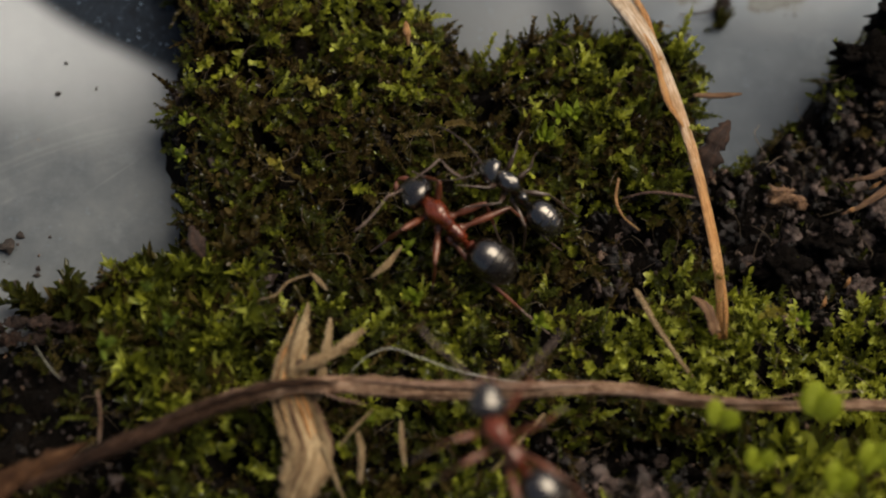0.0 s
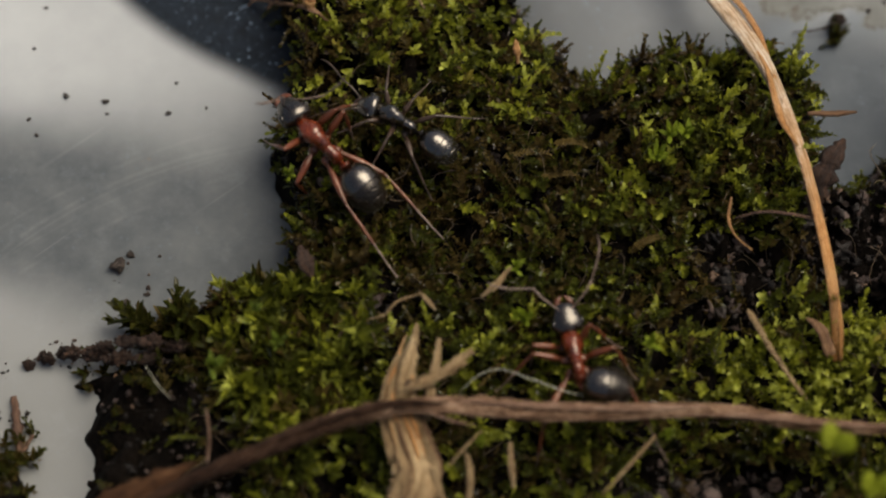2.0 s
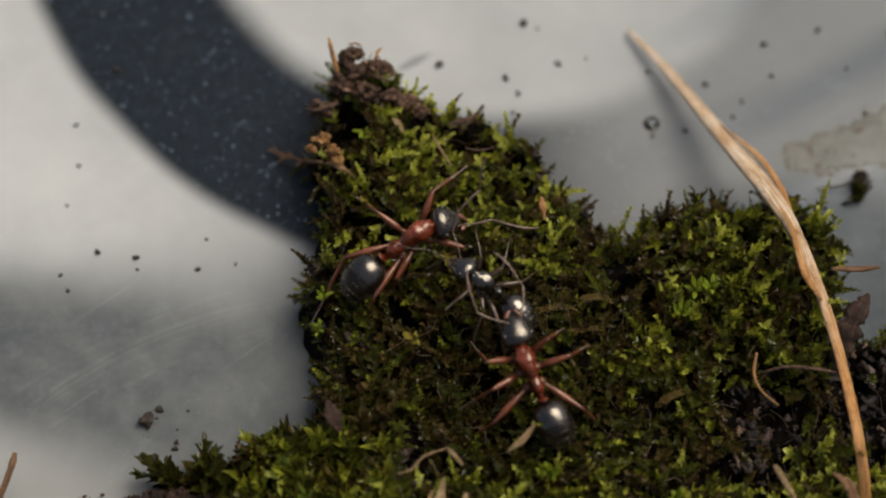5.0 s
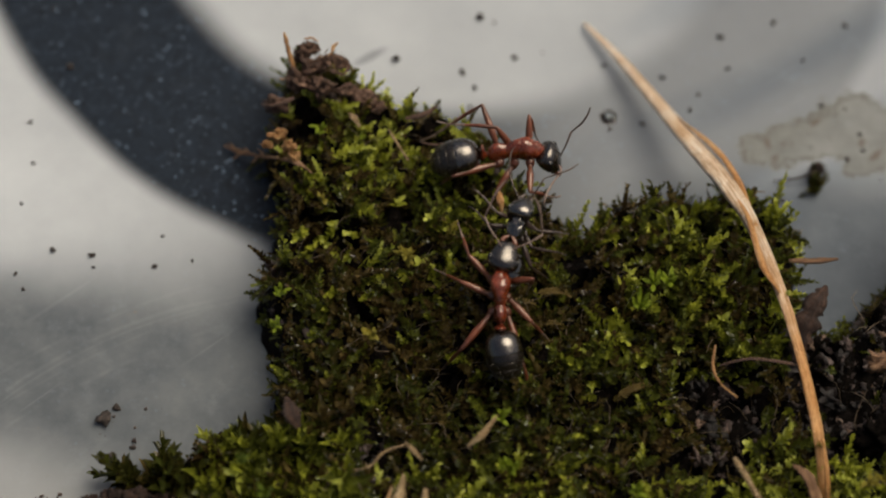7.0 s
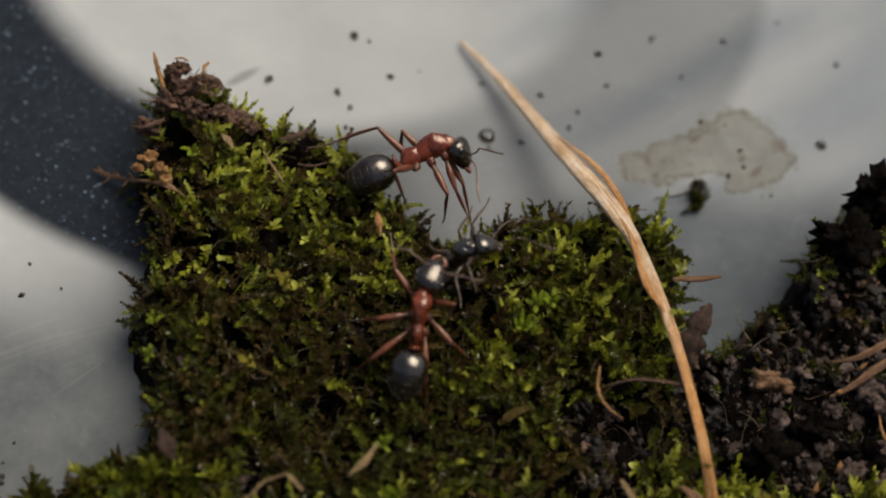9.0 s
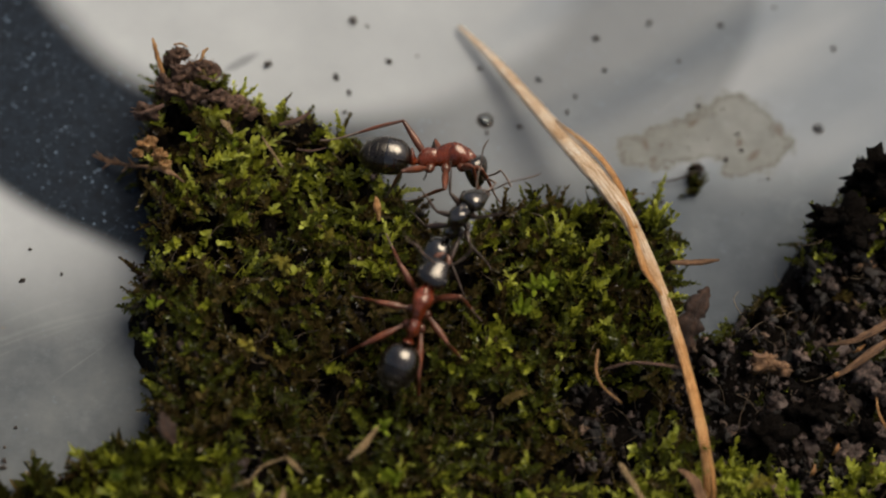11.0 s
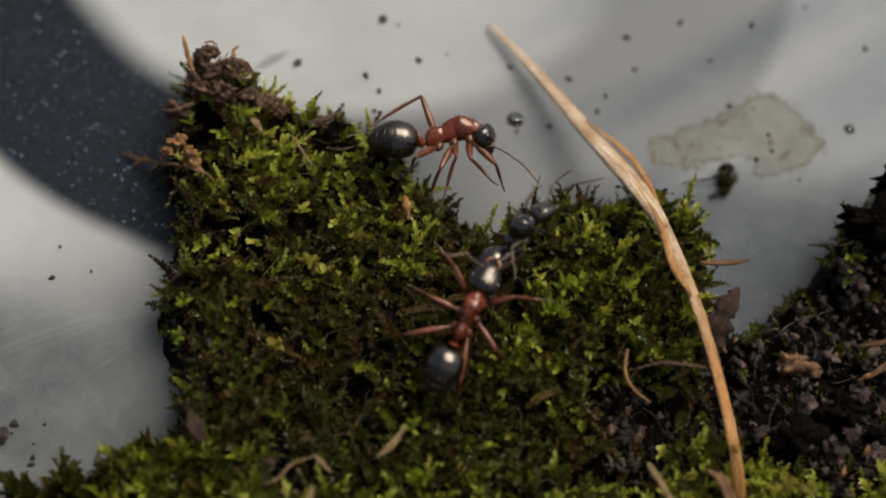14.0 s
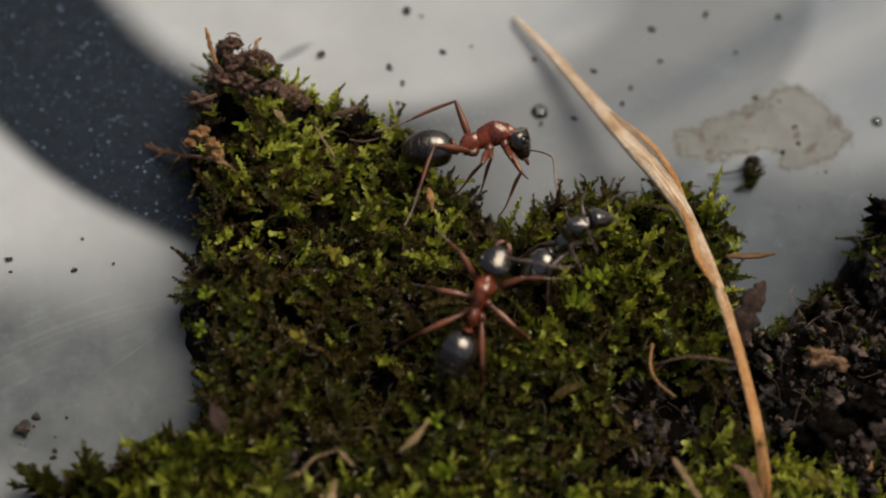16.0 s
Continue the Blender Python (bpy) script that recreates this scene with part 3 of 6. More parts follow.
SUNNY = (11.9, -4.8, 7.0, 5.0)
DIM_LOW = (8.5, -2.6, 7.5, 2.4)


def sow_moss():
    rnd = random.Random(4)
    n = 17000
    px = np.array([rnd.uniform(-20, 40) for _ in range(n)])
    py = np.array([rnd.uniform(-24, 21) for _ in range(n)])
    z, d, d2 = land(px, py)
    bare = soil_patch(px, py)
    clump = rumple(px, py, 2.6, 3, 11.0)
    fine = rumple(px, py, 0.8, 2, 13.0)
    beds = {"cushion": [], "tuft": [], "hump": [], "fringe": []}
    for x, y, h, dd, db, b, c, e in zip(px, py, z, d, d2, bare, clump, fine):
        if dd < 0.05 or rnd.random() < b * 1.05:
            continue
        if c + e * 0.6 < -0.34 and rnd.random() < 0.82:
            continue
        # higher tone to the right stands in for the stronger light there
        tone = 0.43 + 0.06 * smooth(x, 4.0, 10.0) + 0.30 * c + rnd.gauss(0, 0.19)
        kinds, size, bed, lean = SHORT, rnd.uniform(0.7, 1.35), "cushion", [-0.55, 0.0]
        if rnd.random() < 0.5:
            kinds = TALL
        # more bright shoots in the sunny patch, light put into their tone
        if rnd.random() < (0.18 if near(x, y, SUNNY) < 1 else 0.14):
            tone = rnd.uniform(0.78, 1.0)
        if rnd.random() < 0.15:
            tone = rnd.uniform(0.0, 0.24)
        elif rnd.random() < 0.05:
            kinds, size, tone = BROAD, rnd.uniform(0.4, 0.62), rnd.uniform(0.82, 0.98)
        if near(x, y, TUFT) < 1:
            kinds, size, bed, tone = (STARRY if rnd.random() < 0.7 else BROAD), rnd.uniform(0.75, 1.25), "tuft", (0.60 + rnd.gauss(0, 0.24) if rnd.random() < 0.85 else rnd.uniform(0.08, 0.2))
            if x < -6.0 + 0.5 * e:
                kinds, size, tone = SPIKY, rnd.uniform(0.6, 0.9), rnd.uniform(0.0, 0.14)
        elif near(x, y, FRONT) + 0.35 * e < rnd.uniform(0.75, 1.1):
            if rnd.random() < 0.45:
                continue
            kinds, size, bed, tone = BROAD, rnd.uniform(0.8, 1.5), "fringe", (0.84 + 0.3 * c + rnd.gauss(0, 0.16) if rnd.random() < 0.75 else rnd.uniform(0.05, 0.5))
        elif near(x, y, OLIVE) < 1:
            kinds, size, bed, tone = SPIKY, rnd.uniform(0.7, 1.1), "fringe", 0.86 + rnd.gauss(0, 0.2)
        elif near(x, y, HUMP) < 1:
            kinds, size, bed, tone = (TALL if rnd.random() < 0.6 else SPIKY), rnd.uniform(0.8, 1.4), "hump", (rnd.uniform(0.72, 0.95) if rnd.random() < 0.10 else tone - 0.10 + 0.05 * rnd.random())
        # shade painted into the tone: darker shoots over the low side
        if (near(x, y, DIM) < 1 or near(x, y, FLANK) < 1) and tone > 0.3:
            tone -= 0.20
        # light on the crest, painted in as a higher tone
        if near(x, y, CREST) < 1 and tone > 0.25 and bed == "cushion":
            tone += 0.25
        # the painted shade carries on in front of the dim patch
        if near(x, y, DIM_LOW) < 1 and tone > 0.3:
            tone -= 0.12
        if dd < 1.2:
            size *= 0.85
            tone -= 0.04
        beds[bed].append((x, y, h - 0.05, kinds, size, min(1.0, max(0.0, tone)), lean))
    # shoots on the flanks, leaning out
    e = 0.15
    for x, y, dd, c in zip(px, py, d, clump):
        if not -0.25 < dd < 0.5:
            continue
        q = land(np.array([x + e, x - e, x, x]), np.array([y, y, y + e, y - e]))
        gx, gy = q[1][0] - q[1][1], q[1][2] - q[1][3]
        g = math.hypot(gx, gy) + 1e-6
        top = float(q[0].max())
        for k in range(3):
            h = rnd.uniform(0.2, max(0.4, top))
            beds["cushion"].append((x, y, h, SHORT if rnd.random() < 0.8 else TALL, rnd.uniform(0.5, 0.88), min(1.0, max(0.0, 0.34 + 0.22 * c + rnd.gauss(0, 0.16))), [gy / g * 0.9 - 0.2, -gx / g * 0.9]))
    # stray shoots on the bare soil
    for i in range(760):
        x, y = rnd.uniform(-18, 38), rnd.uniform(-22, 18)
        hz, dd, db = land(np.array([x]), np.array([y]))
        if hz[0] > 0.3 and (db[0] > 0.4 or dd[0] > 0.3):
            beds["fringe"].append((x, y, float(hz[0]) - 0.05, SPIKY if rnd.random() < 0.6 else SHORT, rnd.uniform(0.5, 1.0), rnd.uniform(0.05, 0.62) if dd[0] > 0.3 else rnd.uniform(0.24, 0.4), [0, 0]))
    for cx, cy, spread, count, size in ((-7.8, -4.1, 0.3, 22, 2.0), (-7.1, -3.9, 0.25, 14, 1.8), (-10.9, -5.4, 0.5, 8, 0.9), (-9.1, -8.0, 1.2, 10, 0.8), (-7.4, -6.0, 0.5, 8, 1.0), (-14.6, -9.7, 0.7, 22, 1.0), (-17.0, -9.2, 0.9, 14, 0.9), (22.7, 11.4, 0.25, 11, 0.8)):
        for i in range(count):
            x, y = rnd.gauss(cx, spread), rnd.gauss(cy, spread)
            hz = land(np.array([x]), np.array([y]))[0]
            beds["fringe"].append((x, y, float(hz[0]) - 0.05, SPIKY, size * rnd.uniform(0.7, 1.2), rnd.uniform(0.24, 0.36), [-0.1, 0]))
    # withered shoots lying flat
    for i in range(110):
        x, y = rnd.uniform(-2, 22), rnd.uniform(-9, 13)
        hz, dd, db = land(np.array([x]), np.array([y]))
        if dd[0] > 0.4:
            w = rnd.uniform(0, 6.28)
            beds["cushion"].append((x, y, float(hz[0]) + 0.55, TALL, rnd.uniform(0.8, 1.2), rnd.uniform(0.12, 0.2), [1.35 * math.cos(w), 1.35 * math.sin(w)]))
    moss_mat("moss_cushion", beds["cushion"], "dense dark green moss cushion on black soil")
    moss_mat("moss_tuft", beds["tuft"], "bright broad-leaved green moss tuft at the cushion's edge")
    moss_mat("moss_hump", beds["hump"], "olive upright moss on a low hump")
    moss_mat("moss_fringe", beds["fringe"], "yellow-green moss shoots scattered over soil")


sow_moss()


# ---- loose soil ----
def sow_crumbs():
    rnd = random.Random(9)
    base = []
    for i in range(14):
        v, f, u = rag((0, 0, 0), (1, 0.8, 0.7), 200 + i, 0.7, 11, 8)
        base.append((np.array(v), f))
    verts, faces = [], []

    def add(x, y, z, s):
        v, f = rnd.choice(base)
        m = np.array(Euler((rnd.uniform(0, 6), rnd.uniform(0, 6), rnd.uniform(0, 6))).to_matrix()) * s
        k = len(verts)
        verts.extend((v @ m.T * (1, 1, 0.8) + (x, y, z)).tolist())
        faces.extend([tuple(i + k for i in t) for t in f])

    n = 60000
    px = np.array([rnd.uniform(-26, 40) for _ in range(n)])
    py = np.array([rnd.uniform(-20, 17) for _ in range(n)])
    inside = inside_depth(px, py, MOUND)
    keep = (soil_patch(px, py) > 0.2) | (np.abs(inside) < 0.6) | ((inside < 0) & ((inside_depth(px, py, BANK) > -0.5) | (inside_depth(px, py, HEAP) > -0.5))) | (np.arange(n) % 12 == 0)
    px, py = px[keep], py[keep]
    z, d, d2 = land(px, py)
    bare = soil_patch(px, py)
    for x, y, h, dd, db, b in zip(px, py, z, d, d2, bare):
        if h < 0.05:
            continue
        want = max(b, 0.5 if dd > 0 else 0, 0.4 if db > 0 and dd < 0 else 0)
        # fewer pale crumbs over the soil bank, which keeps it dark
        if near(x, y, SPARSE) < 1:
            want *= 0.28
        if rnd.random() < want * 0.5:
            s = 0.05 + (0.20 if dd > 0 else 0.08) * rnd.random() ** 2 * (1.0 if rnd.random() < 0.90 else 2.6)
            add(x, y, h + s * 0.25, s)
    # spilled grains on the tray
    for cx, cy, spread, count in ((-15.5, -5.1, 0.5, 20), (-12.1, -4.8, 0.8, 26), (-9.5, -3.0, 1.6, 12), (-14.3, -7.7, 0.4, 24), (-10.2, -0.5, 0.22, 8), (25.0, 12.6, 2.0, 16)):
        for i in range(count):
            x, y = rnd.gauss(cx, spread), rnd.gauss(cy, spread * 0.8)
            s = abs(rnd.gauss(0, 0.045)) + 0.015
            add(x, y, s * 0.5, s)
    ob = new("soil_crumbs", mesh_of("soil_crumbs", verts, faces, CRUMB))
    tagged(ob, "loose dark brown humus crumbs and grains", "soil", kind="stuff")


sow_crumbs()


def sow_threads():
    """Fine dry threads, old stalks and root hairs caught among the moss."""
    rnd = random.Random(15)
    n = 1500
    px = np.array([rnd.uniform(-19, 38) for _ in range(n)])
    py = np.array([rnd.uniform(-20, 18) for _ in range(n)])
    z, d, d2 = land(px, py)
    pieces = []
    for i, (x, y, h, dd) in enumerate(zip(px, py, z, d)):
        if dd < 0.2:
            continue
        a = Vector((x, y, h + rnd.uniform(0.1, 0.8)))
        w = rnd.uniform(0, 6.28)
        run = rnd.uniform(0.5, 1.8)
        flat = Vector((math.cos(w), math.sin(w), rnd.uniform(-0.1, 0.7))) * run
        bow = Vector((rnd.uniform(-0.3, 0.3), rnd.uniform(-0.3, 0.3), rnd.uniform(0.0, 0.3))) * run
        r = rnd.uniform(0.008, 0.021)
        pieces.append(strand([(*a, r), (*(a + flat * 0.5 + bow), r), (*(a + flat), r * 0.5)], 6, 4, 1.0, 0.1, i))
    v, f, u = join(*pieces)
    tagged(new("dry_threads", mesh_of("dry_threads", v, f, THREAD, u)), "fine tan and brown dry threads caught in the moss", "dry threads", kind="stuff")


sow_threads()

def grit(c, s, count, seed):
    """Many small crumbs and shreds clustered round a place."""
    rnd = random.Random(seed)
    pieces = []
    for i in range(count):
        d = Vector((rnd.gauss(0, 1), rnd.gauss(0, 1), rnd.gauss(0, 1))).normalized() * rnd.uniform(0.55, 1.02)
        p = Vector((c[0] + d.x * s[0], c[1] + d.y * s[1], c[2] + d.z * s[2]))
        r = 0.035 + 0.12 * rnd.random() ** 2
        if rnd.random() < 0.72:
            pieces.append(blob(tuple(p), (r, r * rnd.uniform(0.5, 0.9), r * rnd.uniform(0.5, 0.9)), seed * 50 + i, 0.6, 8, 6, rnd.uniform(0, 3)))
        else:
            e = Vector((rnd.uniform(-1, 1), rnd.uniform(-1, 1), rnd.uniform(-0.4, 1))) * rnd.uniform(0.1, 0.3)
            pieces.append(strand([(*p, 0.015), (*(p + e * 0.5), rnd.uniform(0.015, 0.04)), (*(p + e), 0.008)], 5, 5, 0.4, 0.3, i))
    return join(*pieces)


# ---- straws, twigs and litter ----
def bit(pts, mat, name, label, category):
    """One small dry piece along a few points."""
    wide = name in ("dead_leaf", "bark_flake", "husk_scrap")
    rugged = name in ("bark_flake", "leaf_scrap", "dead_leaf")
    seed = len(label) + int(pts[0][0] * 7)
    return thing(name, strand(pts, 26 if rugged else 18, 12 if rugged else 8, 0.28 if wide else 0.7, 0.3 if rugged else 0.14, seed, 0.6), mat, label, category, "litter on the moss")


def build_litter():
    blade = [("blade", strand([(20.24, -6.26, 3.09, 0.18), (20.04, -3.51, 4.62, 0.23), (19.25, 1.41, 5.57, 0.24), (18.22, 5.48, 5.77, 0.31), (17.48, 7.95, 5.20, 0.41),
                (16.58, 11.66, 2.98, 0.48), (15.38, 14.74, 1.74, 0.35), (13.78, 18.16, 0.81, 0.24), (12.24, 20.64, 0.33, 0.10)], 60, 12, 0.45, 0.05, 1, 1.2, ridge=0.10)),
        ("splinter", strand([(18.20, 5.80, 5.89, 0.10), (17.90, 8.81, 4.84, 0.15), (17.25, 11.35, 3.57, 0.14), (16.02, 13.68, 2.38, 0.05)], 20, 6, 0.5, 0.1, 2)),
        ("splinter", strand([(18.89, 2.46, 5.92, 0.06), (18.21, 3.70, 6.19, 0.17), (17.86, 5.94, 6.20, 0.12), (17.53, 7.03, 6.05, 0.04)], 16, 6, 0.5, 0.1, 3)),
        ("splinter", strand([(20.41, -6.30, 3.18, 0.10), (20.27, -5.22, 4.34, 0.13), (20.09, -3.68, 5.02, 0.06)], 12, 6, 0.6, 0.1, 4))]
    compound("grass_blade", blade, STRAW, "dry tan grass blade arching up, split along one edge", "grass")
    sheath = strand([(18.87, -4.83, 4.36, 0.06), (19.38, -5.42, 4.53, 0.26), (19.87, -6.32, 3.88, 0.30)], 12, 8, 0.3, 0.15, 5)
    thing("dry_sheath", sheath, BARK, "curled brown dry leaf sheath at the foot of the grass blade", "dry leaf")
    root = strand([(-8.61, -13.19, 5.34, 0.16), (-5.82, -11.87, 5.41, 0.34), (-2.97, -10.71, 5.66, 0.38), (-0.30, -9.72, 5.81, 0.39), (1.94, -9.26, 5.84, 0.33), (4.65, -9.24, 5.84, 0.41),
                   (7.38, -9.46, 5.83, 0.43), (10.58, -9.49, 5.83, 0.36), (14.73, -9.49, 5.83, 0.30), (17.49, -9.93, 5.80, 0.30), (20.97, -10.28, 5.79, 0.26),
                   (26.15, -10.30, 5.68, 0.25), (30.38, -10.67, 5.87, 0.20)], 110, 14, 0.7, 0.12, 6, 5.0, ridge=0.06)
    pieces = [("stem", root)]
    for pts in ([(-2.96, -10.67, 5.97, 0.03), (-0.75, -9.89, 6.21, 0.14), (1.49, -9.30, 6.23, 0.16), (3.73, -9.23, 6.24, 0.03)],
                [(-6.87, -12.56, 5.67, 0.05), (-4.48, -11.62, 5.92, 0.16), (-1.85, -10.58, 6.07, 0.15), (0.81, -9.73, 6.11, 0.03)],
                [(4.18, -9.14, 6.24, 0.03), (7.34, -9.41, 6.23, 0.15), (10.53, -9.50, 6.23, 0.14), (14.22, -9.45, 6.13, 0.03)],
                [(13.28, -9.73, 6.11, 0.03), (15.82, -9.83, 6.11, 0.10), (19.73, -10.23, 6.09, 0.11), (23.98, -10.24, 5.99, 0.03)],
                [(2.83, -9.48, 6.03, 0.03), (3.73, -9.83, 5.91, 0.07), (4.87, -10.01, 5.70, 0.02)],
                [(20.46, -10.20, 5.99, 0.03), (22.55, -9.96, 6.20, 0.06), (25.16, -9.85, 6.21, 0.02)]):
        pieces.append(("bark_strip", strand(pts, 30, 7, 0.6, 0.3, 70 + len(pieces), 2.0)))
    pieces = [p if i in (0, 1, 2) else (*p, RIND) for i, p in enumerate(pieces)]
    compound("rootlet", pieces, TWIG, "long grey-brown dry rootlet lying across the moss", "twig")
    rnd = random.Random(12)
    axis = spline([(2.62, -5.24, 4.74), (2.20, -6.82, 4.96), (1.91, -8.22, 5.09), (1.94, -9.56, 5.12), (2.56, -11.70, 4.91), (1.97, -13.17, 4.24), (1.25, -14.22, 3.29)], 40)
    plank = [(*axis[k], w) for k, w in zip((3, 8, 14, 20, 26, 31, 35), (0.10, 0.44, 0.66, 0.80, 0.92, 0.88, 0.40))]
    chip = [("plank", strand(plank, 46, 26, 0.24, 0.16, 61, 0.25, ridge=0.05))]
    for i in range(22):
        side = -0.85 + 1.7 * i / 21
        a = int(rnd.uniform(1, 18) + 6 * max(0, side))
        b = int(min(39, a + rnd.uniform(8, 22)))
        keys = np.linspace(a, b, 5).astype(int)
        stray = rnd.gauss(0, 0.25)
        pts = [(*(axis[k] + np.array((side * (0.5 + 0.9 * k / 39) + stray * j / 4, 0.1 * side, 0.16 + rnd.uniform(-0.06, 0.12)))), r * rnd.uniform(0.7, 1.3)) for j, (k, r) in enumerate(zip(keys, (0.02, 0.06, 0.085, 0.06, 0.015)))]
        chip.append(("splinter", strand(pts, 18, 5, 0.5, 0.28, 40 + i, 0.4), rnd.choice((CHIP, CHIP, BARK, STRAW))))
    for pts in ([(2.62, -5.27, 4.94, 0.05), (2.43, -6.30, 5.19, 0.20), (2.09, -7.58, 5.32, 0.30), (1.85, -8.81, 5.36, 0.2)],
                [(3.50, -5.97, 5.00, 0.10), (3.38, -6.94, 5.25, 0.17), (3.13, -8.22, 5.39, 0.2), (2.88, -9.60, 5.22, 0.14)],
                [(4.83, -6.73, 5.56, 0.16), (3.87, -7.56, 5.82, 0.24), (2.84, -8.22, 5.89, 0.24), (1.76, -8.48, 5.58, 0.05)],
                [(4.58, -7.21, 5.44, 0.07), (3.53, -7.90, 5.70, 0.16), (2.39, -8.38, 5.68, 0.12), (1.72, -8.73, 5.46, 0.04)],
                [(3.16, -11.58, 5.22, 0.14), (3.49, -12.61, 4.77, 0.12), (4.00, -13.52, 3.92, 0.04)]):
        chip.append(("splinter", strand(pts, 22, 8, 0.4, 0.3, len(chip), 0.3)))
    chip.append(("knot", rag((2.26, -8.21, 5.49), (0.22, 0.2, 0.14), 91, 0.5, 16, 11), LITTER))
    compound("straw_chip", chip, CHIP, "frayed pale straw chip with splintered forked ends", "straw")
    fibre = strand([(4.30, -8.15, 4.59, 0.02), (5.03, -7.71, 5.21, 0.032), (5.93, -7.54, 5.52, 0.036), (7.17, -7.93, 5.40, 0.034), (8.98, -8.50, 5.18, 0.03), (11.96, -8.90, 4.76, 0.02)], 40, 6, 0.7, 0.05, 11)
    thing("pale_fibre", fibre, PALE, "thin pale curved plant fibre lying on the moss", "fibre")
    bit([(16.23, -4.90, 5.35, 0.10), (16.52, -5.48, 5.33, 0.15), (17.26, -6.70, 4.87, 0.12), (18.60, -8.34, 3.98, 0.08)], CHIP, "dry_stalk", "short tan dry stalk sticking out of the moss", "stalk")
    bit([(9.84, -12.62, 4.77, 0.04), (11.05, -11.40, 5.13, 0.08), (12.08, -10.27, 5.09, 0.06)], CHIP, "straw_bit", "tan straw bit lying in the moss", "straw")
    bit([(-5.84, -9.20, 5.54, 0.04), (-5.71, -10.11, 5.09, 0.06), (-5.83, -11.00, 4.25, 0.06)], RIND, "dry_stalk", "upright pinkish dry stalk below the moss tuft", "stalk")
    bit([(4.50, -10.87, 4.86, 0.08), (4.64, -11.70, 4.82, 0.16), (4.55, -12.78, 4.16, 0.12)], CHIP, "straw_bit", "short brown straw bit standing in the moss", "straw")
    bit([(6.28, -10.35, 4.68, 0.08), (6.30, -11.42, 4.63, 0.14), (6.40, -12.08, 4.10, 0.08)], CHIP, "straw_bit", "short brown straw bit standing in the moss", "straw")
    bit([(3.72, -11.59, 5.22, 0.04), (4.40, -10.85, 5.46, 0.06), (5.13, -10.01, 5.10, 0.04)], CHIP, "straw_bit", "thin tan straw bit beside the splintered chip", "straw")
    bit([(15.95, 0.25, 5.41, 0.05), (15.80, -0.64, 5.17, 0.07), (16.10, -1.33, 4.93, 0.05), (16.85, -1.81, 4.51, 0.03)], ORANGE, "dry_stalk", "thin orange dry stalk in the moss", "stalk")
    bit([(16.09, -0.50, 4.97, 0.04), (17.28, -0.46, 5.48, 0.07), (18.63, -0.55, 5.37, 0.08), (19.86, -0.50, 4.78, 0.05)], LITTER, "rootlet", "thin dark rootlet lying over moss by the grass blade", "twig")
    bit([(26.20, -0.64, 3.87, 0.03), (26.39, -0.68, 4.17, 0.10), (26.81, -0.44, 3.98, 0.03)], ORANGE, "bark_splinter", "tiny orange bark splinter on the bare soil", "bark")
    bit([(27.31, 0.31, 4.22, 0.03), (27.52, 0.37, 4.42, 0.09), (27.87, 0.63, 4.33, 0.03)], ORANGE, "bark_splinter", "tiny orange bark splinter on the bare soil", "bark")
    bit([(25.87, -3.98, 3.20, 0.03), (26.01, -3.85, 3.51, 0.10), (26.18, -3.56, 3.42, 0.03)], ORANGE, "bark_splinter", "tiny orange bark splinter on the bare soil", "bark")
    bit([(24.73, -4.92, 3.15, 0.03), (24.85, -4.80, 3.46, 0.10), (25.00, -4.43, 3.38, 0.03)], ORANGE, "bark_splinter", "tiny orange bark splinter on the bare soil", "bark")
    bit([(27.96, -1.78, 4.11, 0.03), (27.88, -2.66, 4.27, 0.06), (28.21, -3.30, 4.03, 0.06), (28.64, -3.84, 3.61, 0.03)], ORANGE, "dry_stalk", "thin curved orange stalk on the bare soil", "stalk")
    bit([(29.86, 2.07, 4.70, 0.10), (28.61, 1.21, 4.96, 0.18), (27.23, 0.56, 4.93, 0.14), (26.11, 0.62, 4.43, 0.05)], BARK, "bark_splinter", "rust-brown bark splinter on the bare soil", "bark")
    bit([(29.53, 1.08, 4.35, 0.12), (28.07, 0.20, 4.41, 0.20), (26.74, -0.56, 4.17, 0.12), (26.00, -0.79, 3.96, 0.05)], BARK, "bark_splinter", "rust-brown bark splinter on the bare soil", "bark")
    bit([(21.01, 2.95, 5.65, 0.10), (20.54, 2.25, 5.41, 0.42), (19.99, 1.27, 4.66, 0.5), (19.69, 0.30, 3.61, 0.3)], DARKLEAF, "bark_flake", "brown pointed bark flake standing in the soil", "bark")
    bit([(-2.22, -1.64, 4.72, 0.08), (-1.97, -2.49, 4.88, 0.34), (-1.70, -2.95, 4.45, 0.12)], DARKLEAF, "bark_flake", "grey-brown bark flake on the moss edge", "bark")
    bit([(0.56, -5.00, 4.65, 0.03), (1.30, -4.84, 4.86, 0.05), (1.81, -4.33, 4.98, 0.06), (2.83, -3.83, 4.71, 0.04)], CHIP, "rootlet", "thin tan forked rootlet by the straw chip", "twig")
    bit([(2.71, -3.80, 4.81, 0.04), (3.05, -4.28, 4.99, 0.12), (3.41, -4.54, 4.57, 0.05)], CHIP, "straw_bit", "tiny tan straw bit in a dark gap of the moss", "straw")
    bit([(5.26, -4.12, 4.99, 0.05), (5.90, -3.66, 5.22, 0.16), (6.58, -2.73, 5.06, 0.06)], CHIP, "straw_bit", "small tan husk lying on the moss", "straw")
    bit([(-8.44, -6.92, 4.45, 0.018), (-7.92, -7.64, 4.22, 0.02), (-7.48, -8.05, 3.80, 0.018)], PALE, "pale_fibre", "short pale fibre over the dark soil", "fibre")
